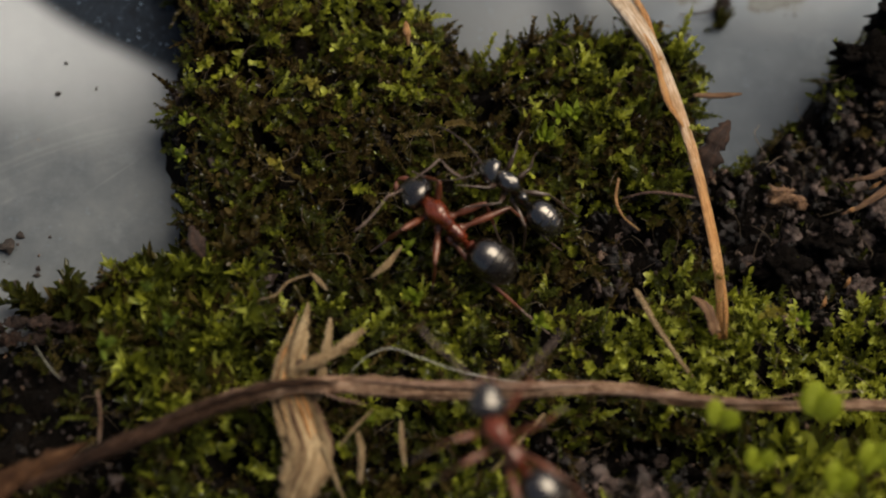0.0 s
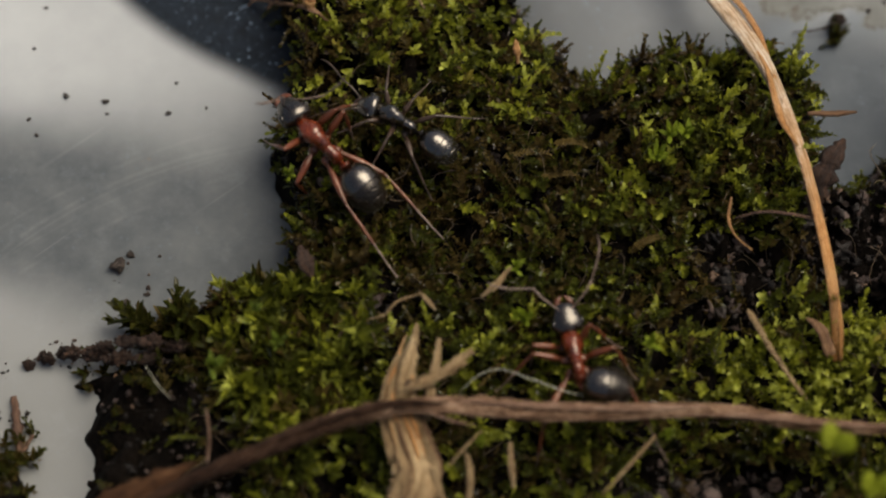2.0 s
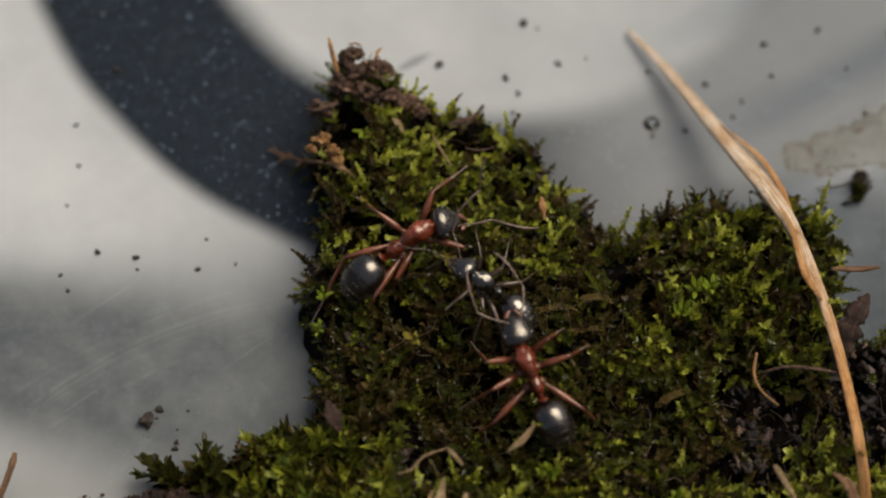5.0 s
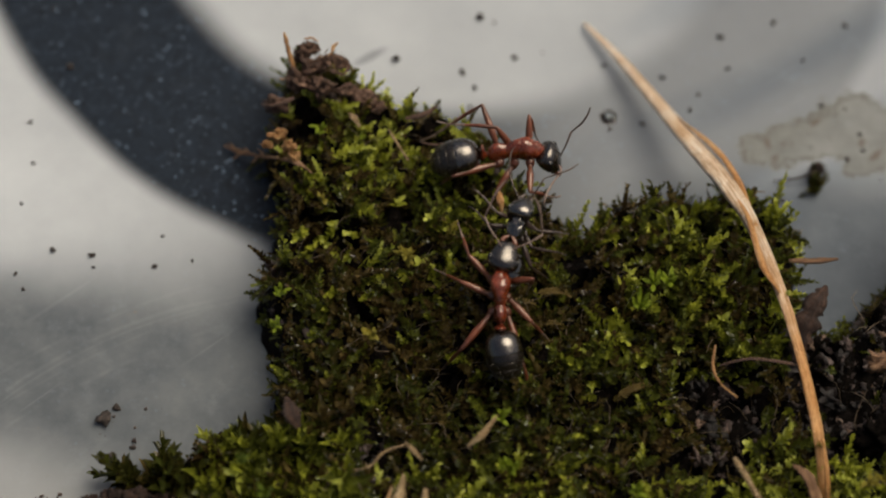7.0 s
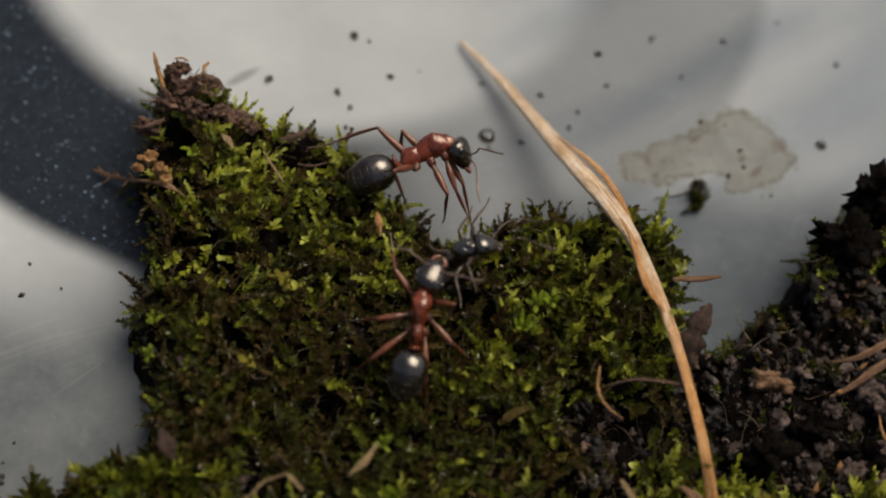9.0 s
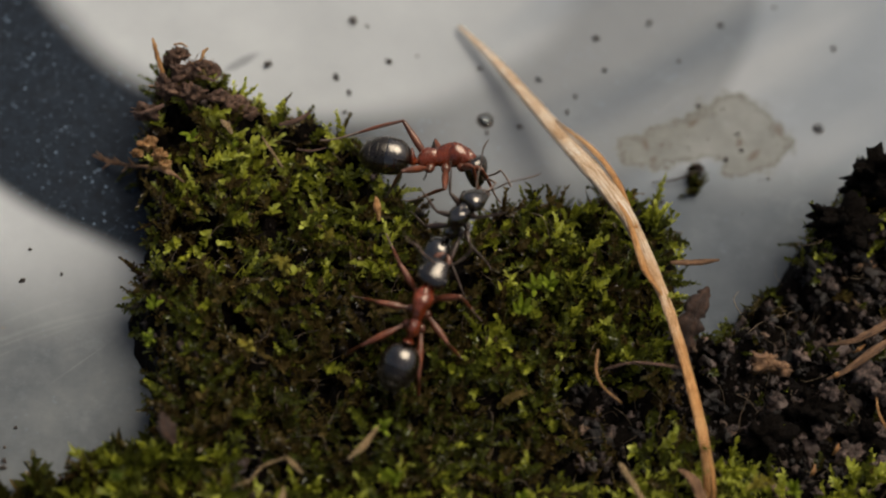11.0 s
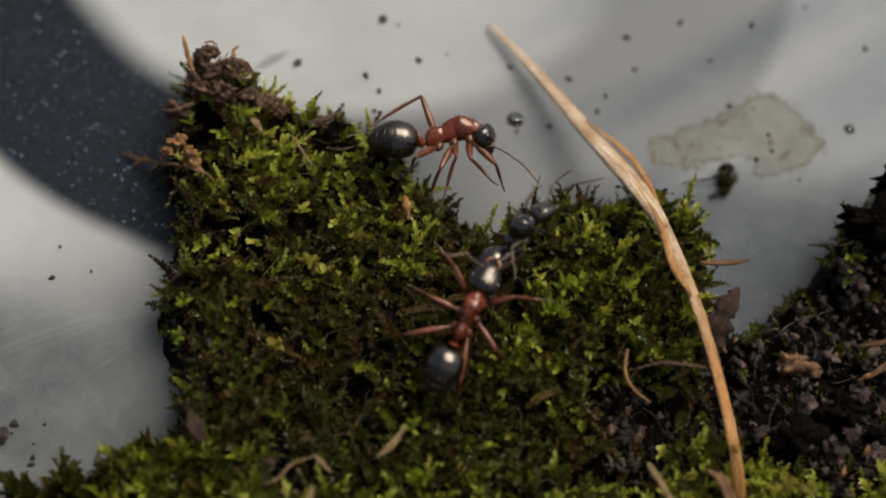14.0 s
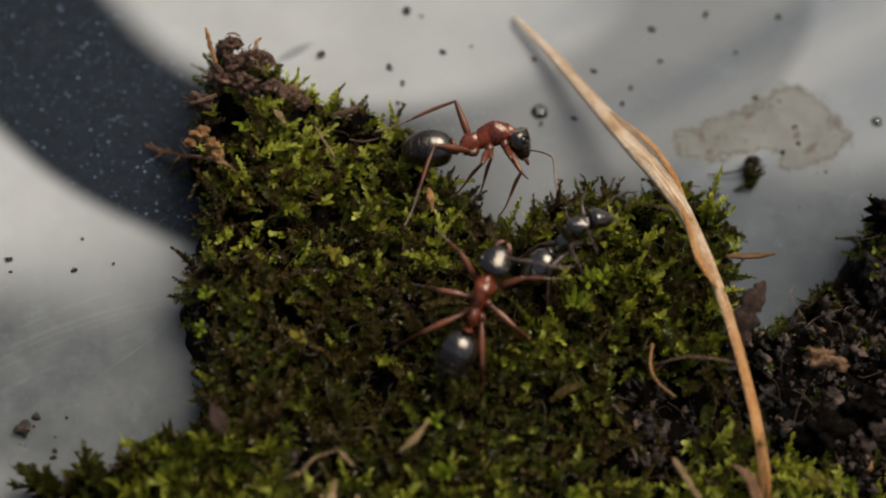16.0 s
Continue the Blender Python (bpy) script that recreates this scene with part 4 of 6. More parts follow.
    bit([(-15.83, -7.13, 1.60, 0.05), (-15.50, -8.07, 1.40, 0.08), (-14.95, -8.46, 0.90, 0.06)], PALE, "straw_bit", "short white straw bit by the soil heap", "straw")
    bit([(-14.41, -6.60, 0.20, 0.10), (-14.17, -7.79, 0.30, 0.22), (-13.93, -9.05, 0.30, 0.14), (-13.47, -8.31, 0.20, 0.06)], LITTER, "leaf_scrap", "dark crumpled leaf scrap on the tray", "leaf")
    bit([(-15.52, -2.95, 2.30, 0.12), (-15.78, -3.95, 2.00, 0.15), (-16.23, -5.08, 1.60, 0.11)], BARK, "dry_stalk", "pinkish dry stalk leaning beside a moss sprig", "stalk")
    bit([(7.11, 7.88, 5.39, 0.04), (7.12, 7.34, 5.47, 0.16), (7.17, 6.87, 5.14, 0.06)], ORANGE, "seed_husk", "small orange seed husk on the moss edge", "husk")
    bit([(7.07, 7.84, 5.59, 0.05), (7.09, 7.25, 5.76, 0.18), (7.14, 6.87, 5.44, 0.06)], ORANGE, "seed_husk", "small orange seed husk on the moss edge", "husk")
    bit([(0.51, 11.82, 5.79, 0.04), (0.75, 11.43, 5.97, 0.17), (1.00, 11.22, 5.56, 0.08)], CHIP, "husk_scrap", "pale dry scrap near the litter crown", "husk")
    bit([(3.79, 10.63, 5.13, 0.05), (4.40, 10.33, 5.42, 0.06), (5.09, 10.55, 5.33, 0.03)], LITTER, "rootlet", "tiny dark rootlet at the moss edge", "twig")
    bit([(2.30, 11.31, 5.17, 0.04), (2.58, 10.49, 5.52, 0.07), (3.15, 9.84, 4.89, 0.05)], CHIP, "straw_bit", "tan curled straw bit on the moss crest", "straw")
    bit([(3.07, 11.89, 5.19, 0.10), (3.82, 11.83, 5.59, 0.13), (4.48, 12.11, 5.81, 0.05)], LITTER, "bark_flake", "dark frayed flake jutting from the moss crest", "bark")
    bit([(19.75, 4.63, 4.83, 0.10), (21.00, 4.83, 4.44, 0.16), (22.04, 4.92, 4.45, 0.05)], BARK, "straw_bit", "olive-brown straw bit jutting from the moss hump", "straw")
    bit([(-11.39, -13.66, 4.52, 0.2), (-9.84, -13.08, 4.95, 0.42), (-8.11, -12.30, 5.19, 0.45), (-6.21, -11.31, 5.23, 0.10)], RUST, "dead_leaf", "curled reddish-brown dead leaf by the rootlet", "dead leaf")
    barbs = [("splinter", strand([(-5.37, 13.61, 0.28, 0.04), (-4.67, 13.17, 0.46, 0.10), (-3.72, 12.43, 1.22, 0.08), (-1.95, 9.82, 4.89, 0.12), (-1.10, 9.54, 4.28, 0.05)], 30, 7, 0.7, 0.35, 31))]
    for i, (p, q) in enumerate((((-4.78, 13.23, 0.46), (-5.17, 13.66, 0.48)), ((-4.51, 12.99, 0.65), (-4.92, 12.60, 0.63)), ((-4.08, 12.68, 0.93), (-4.39, 13.10, 0.96)), ((-3.69, 12.34, 1.32), (-4.00, 11.99, 1.30)), ((-3.42, 12.10, 1.70), (-3.68, 12.52, 1.73)))):
        barbs.append(("barb", strand([(*p, 0.05), (*((np.array(p) + np.array(q)) * 0.5), 0.05), (*q, 0.015)], 6, 5, 0.6, 0.3, 60 + i)))
    compound("bark_splinter", barbs, BARK, "rust-brown barbed splinter sticking out of the moss", "bark", "litter on the moss")
    for seed, spots in ((81, ((-13.87, -5.11, 0.20, 0.22), (-13.12, -4.93, 0.40, 0.34), (-12.12, -4.79, 0.70, 0.42), (-11.09, -5.01, 1.10, 0.46), (-9.95, -5.34, 1.40, 0.48), (-8.74, -5.43, 1.50, 0.4))),
                        (85, ((-10.55, -4.90, 1.60, 0.28), (-9.58, -4.78, 1.80, 0.4), (-8.49, -4.82, 1.90, 0.46), (-7.41, -4.98, 1.80, 0.44), (-6.34, -5.17, 1.50, 0.3)))):
        lumps = [("crumb", rag((x, y, z), (r * 1.0, r * 0.6, r * 0.6), seed + i, 0.4, 20, 14)) for i, (x, y, z, r) in enumerate(spots)]
        lumps += [("grit", grit((x, y, z), (r * 1.4, r * 0.8, r * 0.9), 34, seed + i)) for i, (x, y, z, r) in enumerate(spots)]
        compound("rotten_twig", lumps, DARKLEAF, "rough crumbling brown rotten twig on the soil bank", "twig", "litter on the moss")
    thing("wood_chip", join(rag((23.32, -0.22, 4.49), (0.62, 0.4, 0.42), 71, 0.45, 18, 13, 0.5), rag((24.02, -0.41, 4.28), (0.4, 0.3, 0.3), 72, 0.5, 16, 11)), BARK, "small orange-brown wood chip on the dark soil", "wood")
    rnd = random.Random(21)
    crown = []
    for i, (c, s) in enumerate((
        ((-1.28, 15.36, 5.67), (0.46, 0.35, 0.46)), ((-0.53, 14.76, 5.64), (0.42, 0.35, 0.34)), ((0.18, 14.64, 5.53), (0.30, 0.25, 0.20)), ((-1.81, 13.97, 5.10), (0.6, 0.45, 0.55)),
        ((-0.80, 13.79, 4.99), (0.75, 0.5, 0.55)), ((1.21, 13.12, 5.06), (0.7, 0.45, 0.42)), ((-2.75, 12.93, 4.85), (0.6, 0.45, 0.45)), ((-1.17, 14.51, 5.43), (0.5, 0.4, 0.5)), ((0.46, 13.44, 5.17), (0.45, 0.35, 0.35)),
        ((-1.72, 15.04, 5.55), (0.24, 0.2, 0.45)), ((1.84, 12.68, 4.93), (0.35, 0.3, 0.3)))):
        crown.append(("crumb", rag(c, [0.8 * v for v in s], 300 + i, 0.4, 26, 18)))
        crown.append(("grit", grit(c, s, 30, 340 + i)))
        for k in range(7):
            w = rnd.uniform(-0.4, 3.6)
            out = np.array([math.cos(w), rnd.uniform(-0.5, 0.2), math.sin(w)])
            a = np.array(c) + out * np.array(s) * rnd.uniform(0.5, 0.95)
            d = (out + np.array([rnd.uniform(-0.8, 0.8), 0, rnd.uniform(-0.8, 0.8)])) * rnd.uniform(0.10, 0.26)
            e = np.array([rnd.uniform(-1, 1), 0, rnd.uniform(-1, 1)]) * 0.07
            crown.append(("flake", strand([(*a, 0.03), (*(a + d * 0.5 + e), rnd.uniform(0.02, 0.06)), (*(a + d), 0.01)], 7, 6, 0.3, 0.35, i * 14 + k, 1.5), ORANGE if rnd.random() < 0.13 else LITTER))
    for pts, mat in (([(-2.40, 15.92, 6.20, 0.04), (-2.30, 15.50, 6.18, 0.09), (-2.16, 14.99, 5.85, 0.12), (-1.95, 14.36, 5.52, 0.08)], ORANGE), ([(0.04, 15.51, 5.98, 0.04), (-0.17, 15.34, 5.87, 0.08), (-0.25, 15.04, 5.85, 0.05), (-0.61, 14.89, 5.54, 0.09)], ORANGE),
                     ([(-3.45, 12.93, 4.85, 0.03), (-2.88, 12.61, 5.23, 0.10), (-1.93, 12.96, 5.25, 0.12)], LITTER), ([(0.29, 14.08, 5.50, 0.04), (0.55, 14.52, 5.53, 0.10), (0.20, 14.87, 5.64, 0.13), (-0.35, 15.12, 5.56, 0.12)], LITTER),
                     ([(-1.50, 15.63, 6.08, 0.03), (-1.15, 15.69, 6.08, 0.05), (-0.85, 15.57, 5.98, 0.03)], ORANGE), ([(0.29, 14.05, 5.50, 0.05), (-0.11, 14.23, 5.51, 0.08), (-0.61, 14.42, 5.42, 0.06)], LITTER)):
        crown.append(("flake", strand(pts, 16, 8, 0.5, 0.35, len(crown), 0.8), mat))
    compound("litter_crown", crown, LITTER, "dark brown crumbled leaf litter crowning the moss", "leaf litter")
    tan = []
    for i, (c, s) in enumerate((((-2.72, 10.80, 5.44), (0.42, 0.3, 0.36)), ((-2.18, 10.37, 5.32), (0.36, 0.28, 0.3)), ((-3.12, 10.47, 5.32), (0.24, 0.2, 0.2)), ((-2.47, 10.97, 5.55), (0.2, 0.16, 0.2)), ((-1.94, 10.01, 5.10), (0.3, 0.2, 0.2)))):
        tan.append(("husk", rag(c, [0.75 * v for v in s], 330 + i, 0.4, 20, 14)))
        tan.append(("grit", grit(c, s, 26, 350 + i)))
    compound("husk_clump", tan, ORANGE, "crumpled tan husk clump on the moss edge", "husk")
    compound("leaf_scrap", [("scrap", rag((22.90, 12.09, 0.40), (0.25, 0.2, 0.25), 95, 0.5, 22, 16)), ("grit", grit((22.90, 12.09, 0.40), (0.4, 0.3, 0.4), 30, 96)), ("stem", strand([(20.69, 11.54, 0.20, 0.03), (21.89, 11.59, 0.40, 0.06), (22.71, 11.84, 0.60, 0.08)], 12, 6, 0.7, 0.3, 97))],
             DARKLEAF, "dark curled leaf scrap against the tray", "leaf", "litter on the moss")
    for c, r, seed in (((25.18, -1.39, 2.93), 0.55, 21), ((28.00, -0.28, 3.39), 0.7, 22), ((26.80, -3.69, 2.62), 0.65, 23), ((22.83, -2.40, 2.68), 0.45, 24), ((28.23, -4.38, 2.58), 0.7, 25), ((28.55, -1.11, 3.24), 0.55, 26),
                       ((25.79, -2.54, 2.67), 0.4, 27), ((28.36, -2.83, 2.86), 0.5, 28), ((26.30, -1.01, 3.15), 0.45, 29), ((23.92, -1.12, 2.94), 0.35, 30), ((27.03, -5.48, 2.33), 0.55, 31), ((29.60, 0.12, 3.51), 0.6, 32)):
        compound("soil_lump", [("clod", rag(c, (r * 0.8, r * 0.6, r * 0.6), 500 + seed, 0.4, 22, 16)), ("grit", grit(c, (r * 1.15, r * 0.9, r * 0.8), 46, 500 + seed))], CLOD, "crumbly purplish-brown lump of humus catching light", "soil lump", "soil lumps")
    for c, r, seed in (((8.71, -13.21, 4.34), 0.6, 41), ((10.67, -12.83, 4.36), 0.55, 42), ((12.60, -13.37, 4.33), 0.75, 43), ((14.68, -12.83, 4.56), 0.6, 44), ((16.51, -13.62, 4.92), 0.8, 45), ((18.31, -13.26, 5.34), 0.65, 46), ((15.87, -11.97, 4.80), 0.5, 47),
                       ((19.44, -14.27, 5.49), 0.8, 48), ((13.88, -11.46, 4.43), 0.45, 49), ((17.56, -11.28, 4.84), 0.45, 50), ((7.35, -13.41, 4.13), 0.5, 51)):
        c = (c[0], c[1], float(land(np.array([c[0]]), np.array([c[1]]))[0][0]) + 0.15)
        compound("soil_lump", [("clod", rag(c, (r * 0.8, r * 0.6, r * 0.5), 500 + seed, 0.4, 22, 16)), ("grit", grit(c, (r * 1.15, r * 0.9, r * 0.7), 46, 500 + seed))], CLOD, "crumbly purplish-brown lump of humus below the rootlet", "soil lump", "soil lumps")
    for c, s, seed in (((29.73, 8.70, 4.84), (1.0, 0.8, 1.1), 1), ((27.88, 6.73, 4.34), (1.1, 0.8, 0.9), 2), ((31.06, 7.99, 4.40), (1.2, 0.9, 1.2), 6), ((25.45, -1.47, 2.73), (0.9, 0.7, 0.7), 3), ((23.24, -2.73, 2.66), (0.8, 0.7, 0.6), 4), ((27.57, -2.89, 2.46), (1.0, 0.8, 0.7), 5)):
        thing("soil_lump", rag(c, s, 400 + seed, 0.6, 34, 24), SOIL, "rough dark lump of humus", "soil lump", "soil lumps")


build_litter()


# ---- single bright leaves and stars of moss ----
def star(name, c, size, leaves, mat, label, seed):
    rnd = random.Random(seed)
    pieces = []
    for i in range(leaves + 4):
        w = 2.4 * i + rnd.uniform(-0.5, 0.5)
        e = math.radians(rnd.uniform(5, 80))
        d = Vector((math.cos(w) * math.cos(e), math.sin(w) * math.cos(e), math.sin(e))) * size * rnd.uniform(0.5, 0.95)
        a = Vector(c) + Vector((rnd.uniform(-0.12, 0.12), rnd.uniform(-0.12, 0.12), rnd.uniform(-0.25, 0.15)))
        bend = Vector((0, 0, rnd.uniform(-0.12, 0.08)))
        pieces.append(strand([(*a, 0.05 * size), (*(a + d * 0.35), 0.17 * size), (*(a + d * 0.7 + bend * 0.5), 0.13 * size), (*(a + d + bend), 0.01)], 8, 6, 0.2, 0.08, i))
    return thing(name, join(*pieces), mat, label, "moss", "bright moss rosettes")


def rosette(c, size, leaves, mat, label):
    return star("moss_rosette", c, size, leaves, mat, label, int(c[0] * 13) + leaves)


def bud(c, tall, leaves):
    """A plump shoot tip: a few broad leaves held close together."""
    rnd = random.Random(int(c[0] * 17 + c[1] * 5))
    pieces = []
    for i in range(leaves):
        w = 2.2 * i + rnd.uniform(-0.4, 0.4)
        lean = Vector((math.cos(w) * 0.26, math.sin(w) * 0.2 + 0.35, 0.8)) * tall * rnd.uniform(0.75, 1.0)
        a = Vector(c) + Vector((math.cos(w) * 0.16, math.sin(w) * 0.16, -1.2))
        pieces.append(strand([(*a, 0.10), (*(a + lean * 0.35), 0.26 * tall), (*(a + lean * 0.7), 0.25 * tall), (*(a + lean * 0.92), 0.14 * tall), (*(a + lean), 0.02)], 14, 9, 0.16, 0.06, i))
    return thing("moss_bud", join(*pieces), LIME, "plump lime-green moss shoot tip before the rootlet", "moss", "bright moss rosettes")


def build_stars():
    rosette((13.65, 3.30, 5.36), 0.75, 6, GREEN, "bright green moss rosette catching light")
    rosette((7.04, -5.00, 4.95), 0.8, 6, GREEN, "bright green moss rosette in a dark gap")
    rosette((12.98, 2.51, 5.03), 0.7, 6, GREEN, "bright green moss rosette on the moss hump")
    rosette((2.98, 4.68, 5.53), 0.65, 7, YELLOW, "small yellow-green moss rosette")
    rosette((4.93, 5.84, 5.59), 0.6, 6, YELLOW, "ochre-yellow dying moss rosette")
    rosette((-5.71, -7.07, 4.95), 0.8, 6, SAGE, "large pale green moss rosette on the tuft")
    rosette((2.93, 4.53, 5.53), 0.5, 5, YELLOW, "small pale yellow moss rosette")
    rosette((-3.09, -6.10, 5.00), 0.65, 6, SAGE, "green moss rosette on the tuft")
    rosette((12.11, -6.22, 4.99), 0.7, 5, GREEN, "bright green moss rosette on the cushion")
    rosette((-2.49, 3.13, 5.06), 0.5, 6, GREEN, "green moss rosette at the cushion's edge")
    rosette((-2.67, 1.68, 4.98), 0.5, 6, GREEN, "green moss rosette at the cushion's edge")
    for x, y, z, tall, leaves in ((18.21, -12.43, 10.38, 1.5, 2), (21.86, -12.28, 10.79, 2.1, 2), (19.6, -14.0, 9.95, 1.2, 3), (23.9, -14.3, 10.71, 1.7, 3), (22.43, -15.0, 10.25, 1.5, 3), (25.0, -13.6, 10.97, 1.8, 3)):
        bud((x, y, z), tall, leaves)
    rosette((22.49, -5.74, 4.61), 0.55, 4, YELLOW, "yellow moss shoot by the soil")
    rosette((5.03, -10.34, 4.68), 0.5, 5, GREEN, "green moss rosette below the rootlet")
    rosette((12.66, -10.07, 4.70), 0.6, 5, GREEN, "green moss rosette below the rootlet")
    rosette((-4.01, -4.68, 5.07), 0.5, 5, SAGE, "bright moss rosette on the tuft")
    rosette((1.04, 10.65, 5.53), 0.4, 4, GREEN, "small bright moss rosette on the crest")
    rosette((-0.82, 11.16, 5.46), 0.6, 6, GREEN, "green moss rosette on the crest")
    rosette((2.86, 4.80, 5.44), 0.55, 6, YELLOW, "small yellow-green moss rosette")
    rosette((1.33, 1.04, 5.15), 0.6, 7, YELLOW, "small olive-yellow moss rosette")
    rosette((14.24, 3.34, 5.37), 0.8, 6, GREEN, "bright green moss rosette on the moss hump")
    rosette((12.93, 2.27, 5.21), 0.65, 6, GREEN, "bright green moss rosette on the moss hump")
    rosette((6.72, -2.84, 5.06), 0.6, 5, GREEN, "bright green moss rosette in a dark gap")
    rosette((6.78, -4.97, 4.95), 0.75, 6, GREEN, "bright green moss rosette in a dark gap")
    rosette((21.94, -5.81, 4.71), 0.65, 5, YELLOW, "yellow moss shoot by the soil")
    rosette((23.47, -6.15, 4.69), 0.7, 6, GREEN, "bright green moss rosette by the soil")
    rosette((-0.72, 7.51, 5.48), 0.6, 6, YELLOW, "small olive-yellow moss rosette")
    # the sprig on the soil heap
    rnd = random.Random(31)
    pts = [(-16.77, -8.35, 0.80), (-16.83, -6.67, 1.40), (-16.98, -5.02, 1.90), (-17.08, -3.51, 2.50)]
    pieces = [strand([(*p, r) for p, r in zip(pts, (0.26, 0.24, 0.18, 0.08))], 18, 9, 0.8, 0.35, 5)]
    for i in range(260):
        u = 2.98 * i / 260
        a = np.array(pts[int(u)]) * (1 - u % 1) + np.array(pts[min(3, int(u) + 1)]) * (u % 1) + np.array([rnd.gauss(0.1, 0.42) * (1.15 - u / 4), rnd.gauss(0, 0.15), 0])
        w = rnd.uniform(0, 6.28)
        d = np.array((math.cos(w) * 0.42, math.sin(w) * 0.35 + 0.2, 0.25 + 0.5 * rnd.random())) * rnd.uniform(0.3, 0.9)
        pieces.append(strand([(*a, 0.06), (*(a + d * 0.5), rnd.uniform(0.07, 0.17)), (*(a + d), 0.04)], 6, 5, 0.4, 0.25, i))
    me = join(*pieces)
    thing("moss_sprig", me, mat_fibre("olive_sprig_leaf", (0.045, 0.026, 0.012), (0.115, 0.085, 0.026), (0.27, 0.215, 0.07), 0.5, 4, 4, through_light=0.3), "upright olive-brown moss sprig on the soil heap", "moss")


build_stars()


# ---- old fronds ----
def frond(a, b, label):
    """A withered creeping frond: a stem with small overlapping scale leaves in two rows."""
    rnd = random.Random(int(a[0] * 29 + a[1] * 11))
    a, b = Vector(a), Vector(b)
    run = b - a
    across = run.cross(Vector((0, 0, 1))).normalized()
    root = tagged(new("moss_frond"), label, "moss", "withered fronds")
    root.location = a * MM
    root.empty_display_size = 0.001
    sag = lambda u: run * u + Vector((0, 0, 0.35 * math.sin(math.pi * u)))
    v, f, uv = strand([(*sag(u), 0.035 * (1.15 - u)) for u in (0, 0.3, 0.6, 1.0)], 16, 6)
    part("stem", mesh_of("stem", v, f, FROND, uv), root)
    scales = []
    for i in range(26):
        u = 0.04 + 0.94 * i / 26
        side = across * (1 if i % 2 else -1)
        d = (side * 0.8 + run.normalized() * 0.7 + Vector((0, 0, rnd.uniform(0.0, 0.5)))).normalized() * 0.24 * (1.15 - 0.5 * u) * rnd.uniform(0.8, 1.2)
        p = sag(u)
        scales.append(strand([(*p, 0.03), (*(p + d * 0.4), 0.05), (*(p + d * 0.8), 0.035), (*(p + d), 0.008)], 6, 6, 0.3, 0.05, i))
    part("scale_leaves", mesh_of("scale_leaves", *join(*scales)[:2], FROND, join(*scales)[2]), root)


FROND = mat_fibre("ochre_frond", (0.07, 0.042, 0.010), (0.19, 0.125, 0.026), (0.40, 0.29, 0.08), 0.4, 4, 4, through_light=0.35)
for a, b in (((6.45, 2.95), (8.59, 3.15)), ((7.87, 1.92), (9.77, 2.20)), ((8.67, 3.57), (10.13, 3.43)), ((11.9, -1.26), (13.32, -0.74))):
    lift = float(land(np.array([a[0], b[0]]), np.array([a[1], b[1]]))[0].max()) + 0.8
    frond((*a, lift), (*b, lift), "withered ochre moss frond lying over the green moss")


# ---- specks on the tray ----
def build_specks():
    far = [(2.9, 18.7, 0.17), (8.7, 18.8, 0.15), (10.1, 19.1, 0.09), (6.1, 17.9, 0.15), (6.7, 17.0, 0.15), (6.4, 15.9, 0.11), (13.1, 18.3, 0.13), (15.9, 17.6, 0.14), (19.0, 20.0, 0.17), (21.8, 20.9, 0.17), (25.4, 20.7, 0.16), (23.0, 18.6, 0.11), (19.2, 18.1, 0.12), (17.6, 16.6, 0.11), (17.1, 15.7, 0.12), (14.7, 14.9, 0.14), (7.1, 21.2, 0.2), (7.8, 20.9, 0.1), (13.1, 14.6, 0.12), (30.9, 19.2, 0.13), (28.3, 21.8, 0.1)]
    close = [(-13.1, 8.1, 0.17), (-11.3, 7.8, 0.15), (-11.2, 7.2, 0.08), (-8.4, 7.2, 0.12), (-8.1, 8.8, 0.09), (-14.7, 6.9, 0.1), (-14.3, 6.1, 0.1), (-10.3, -0.5, 0.36), (-9.8, 0.1, 0.18), (-9.9, -2.2, 0.22), (-9.0, -1.8, 0.14), (-14.3, 12.8, 0.09), (-14.7, 10.6, 0.09), (-6.7, 7.5, 0.08), (-14.6, 15.1, 0.11), (-14.3, 12.8, 0.08), (-14.7, 10.6, 0.08), (-12.9, 18.3, 0.15)]
    rnd = random.Random(77)
    for x, y, s in far + close:
        v, f, u = blob((0, 0, 0), (s, s * rnd.uniform(0.55, 0.8), s * 0.5), int(x * 31 + y * 17) % 997, 0.5, 8, 6, rnd.uniform(0, 3))
        arr = np.array(v)
        arr[:, 2] -= arr[:, 2].min() + 0.01
        ob = new("soil_speck", mesh_of("soil_speck", arr.tolist(), f, SPECK, u))
        ob.location = (x * MM, y * MM, 0)
        tagged(ob, "tiny dark soil speck on the pale tray", "speck", "specks on the tray")


build_specks()


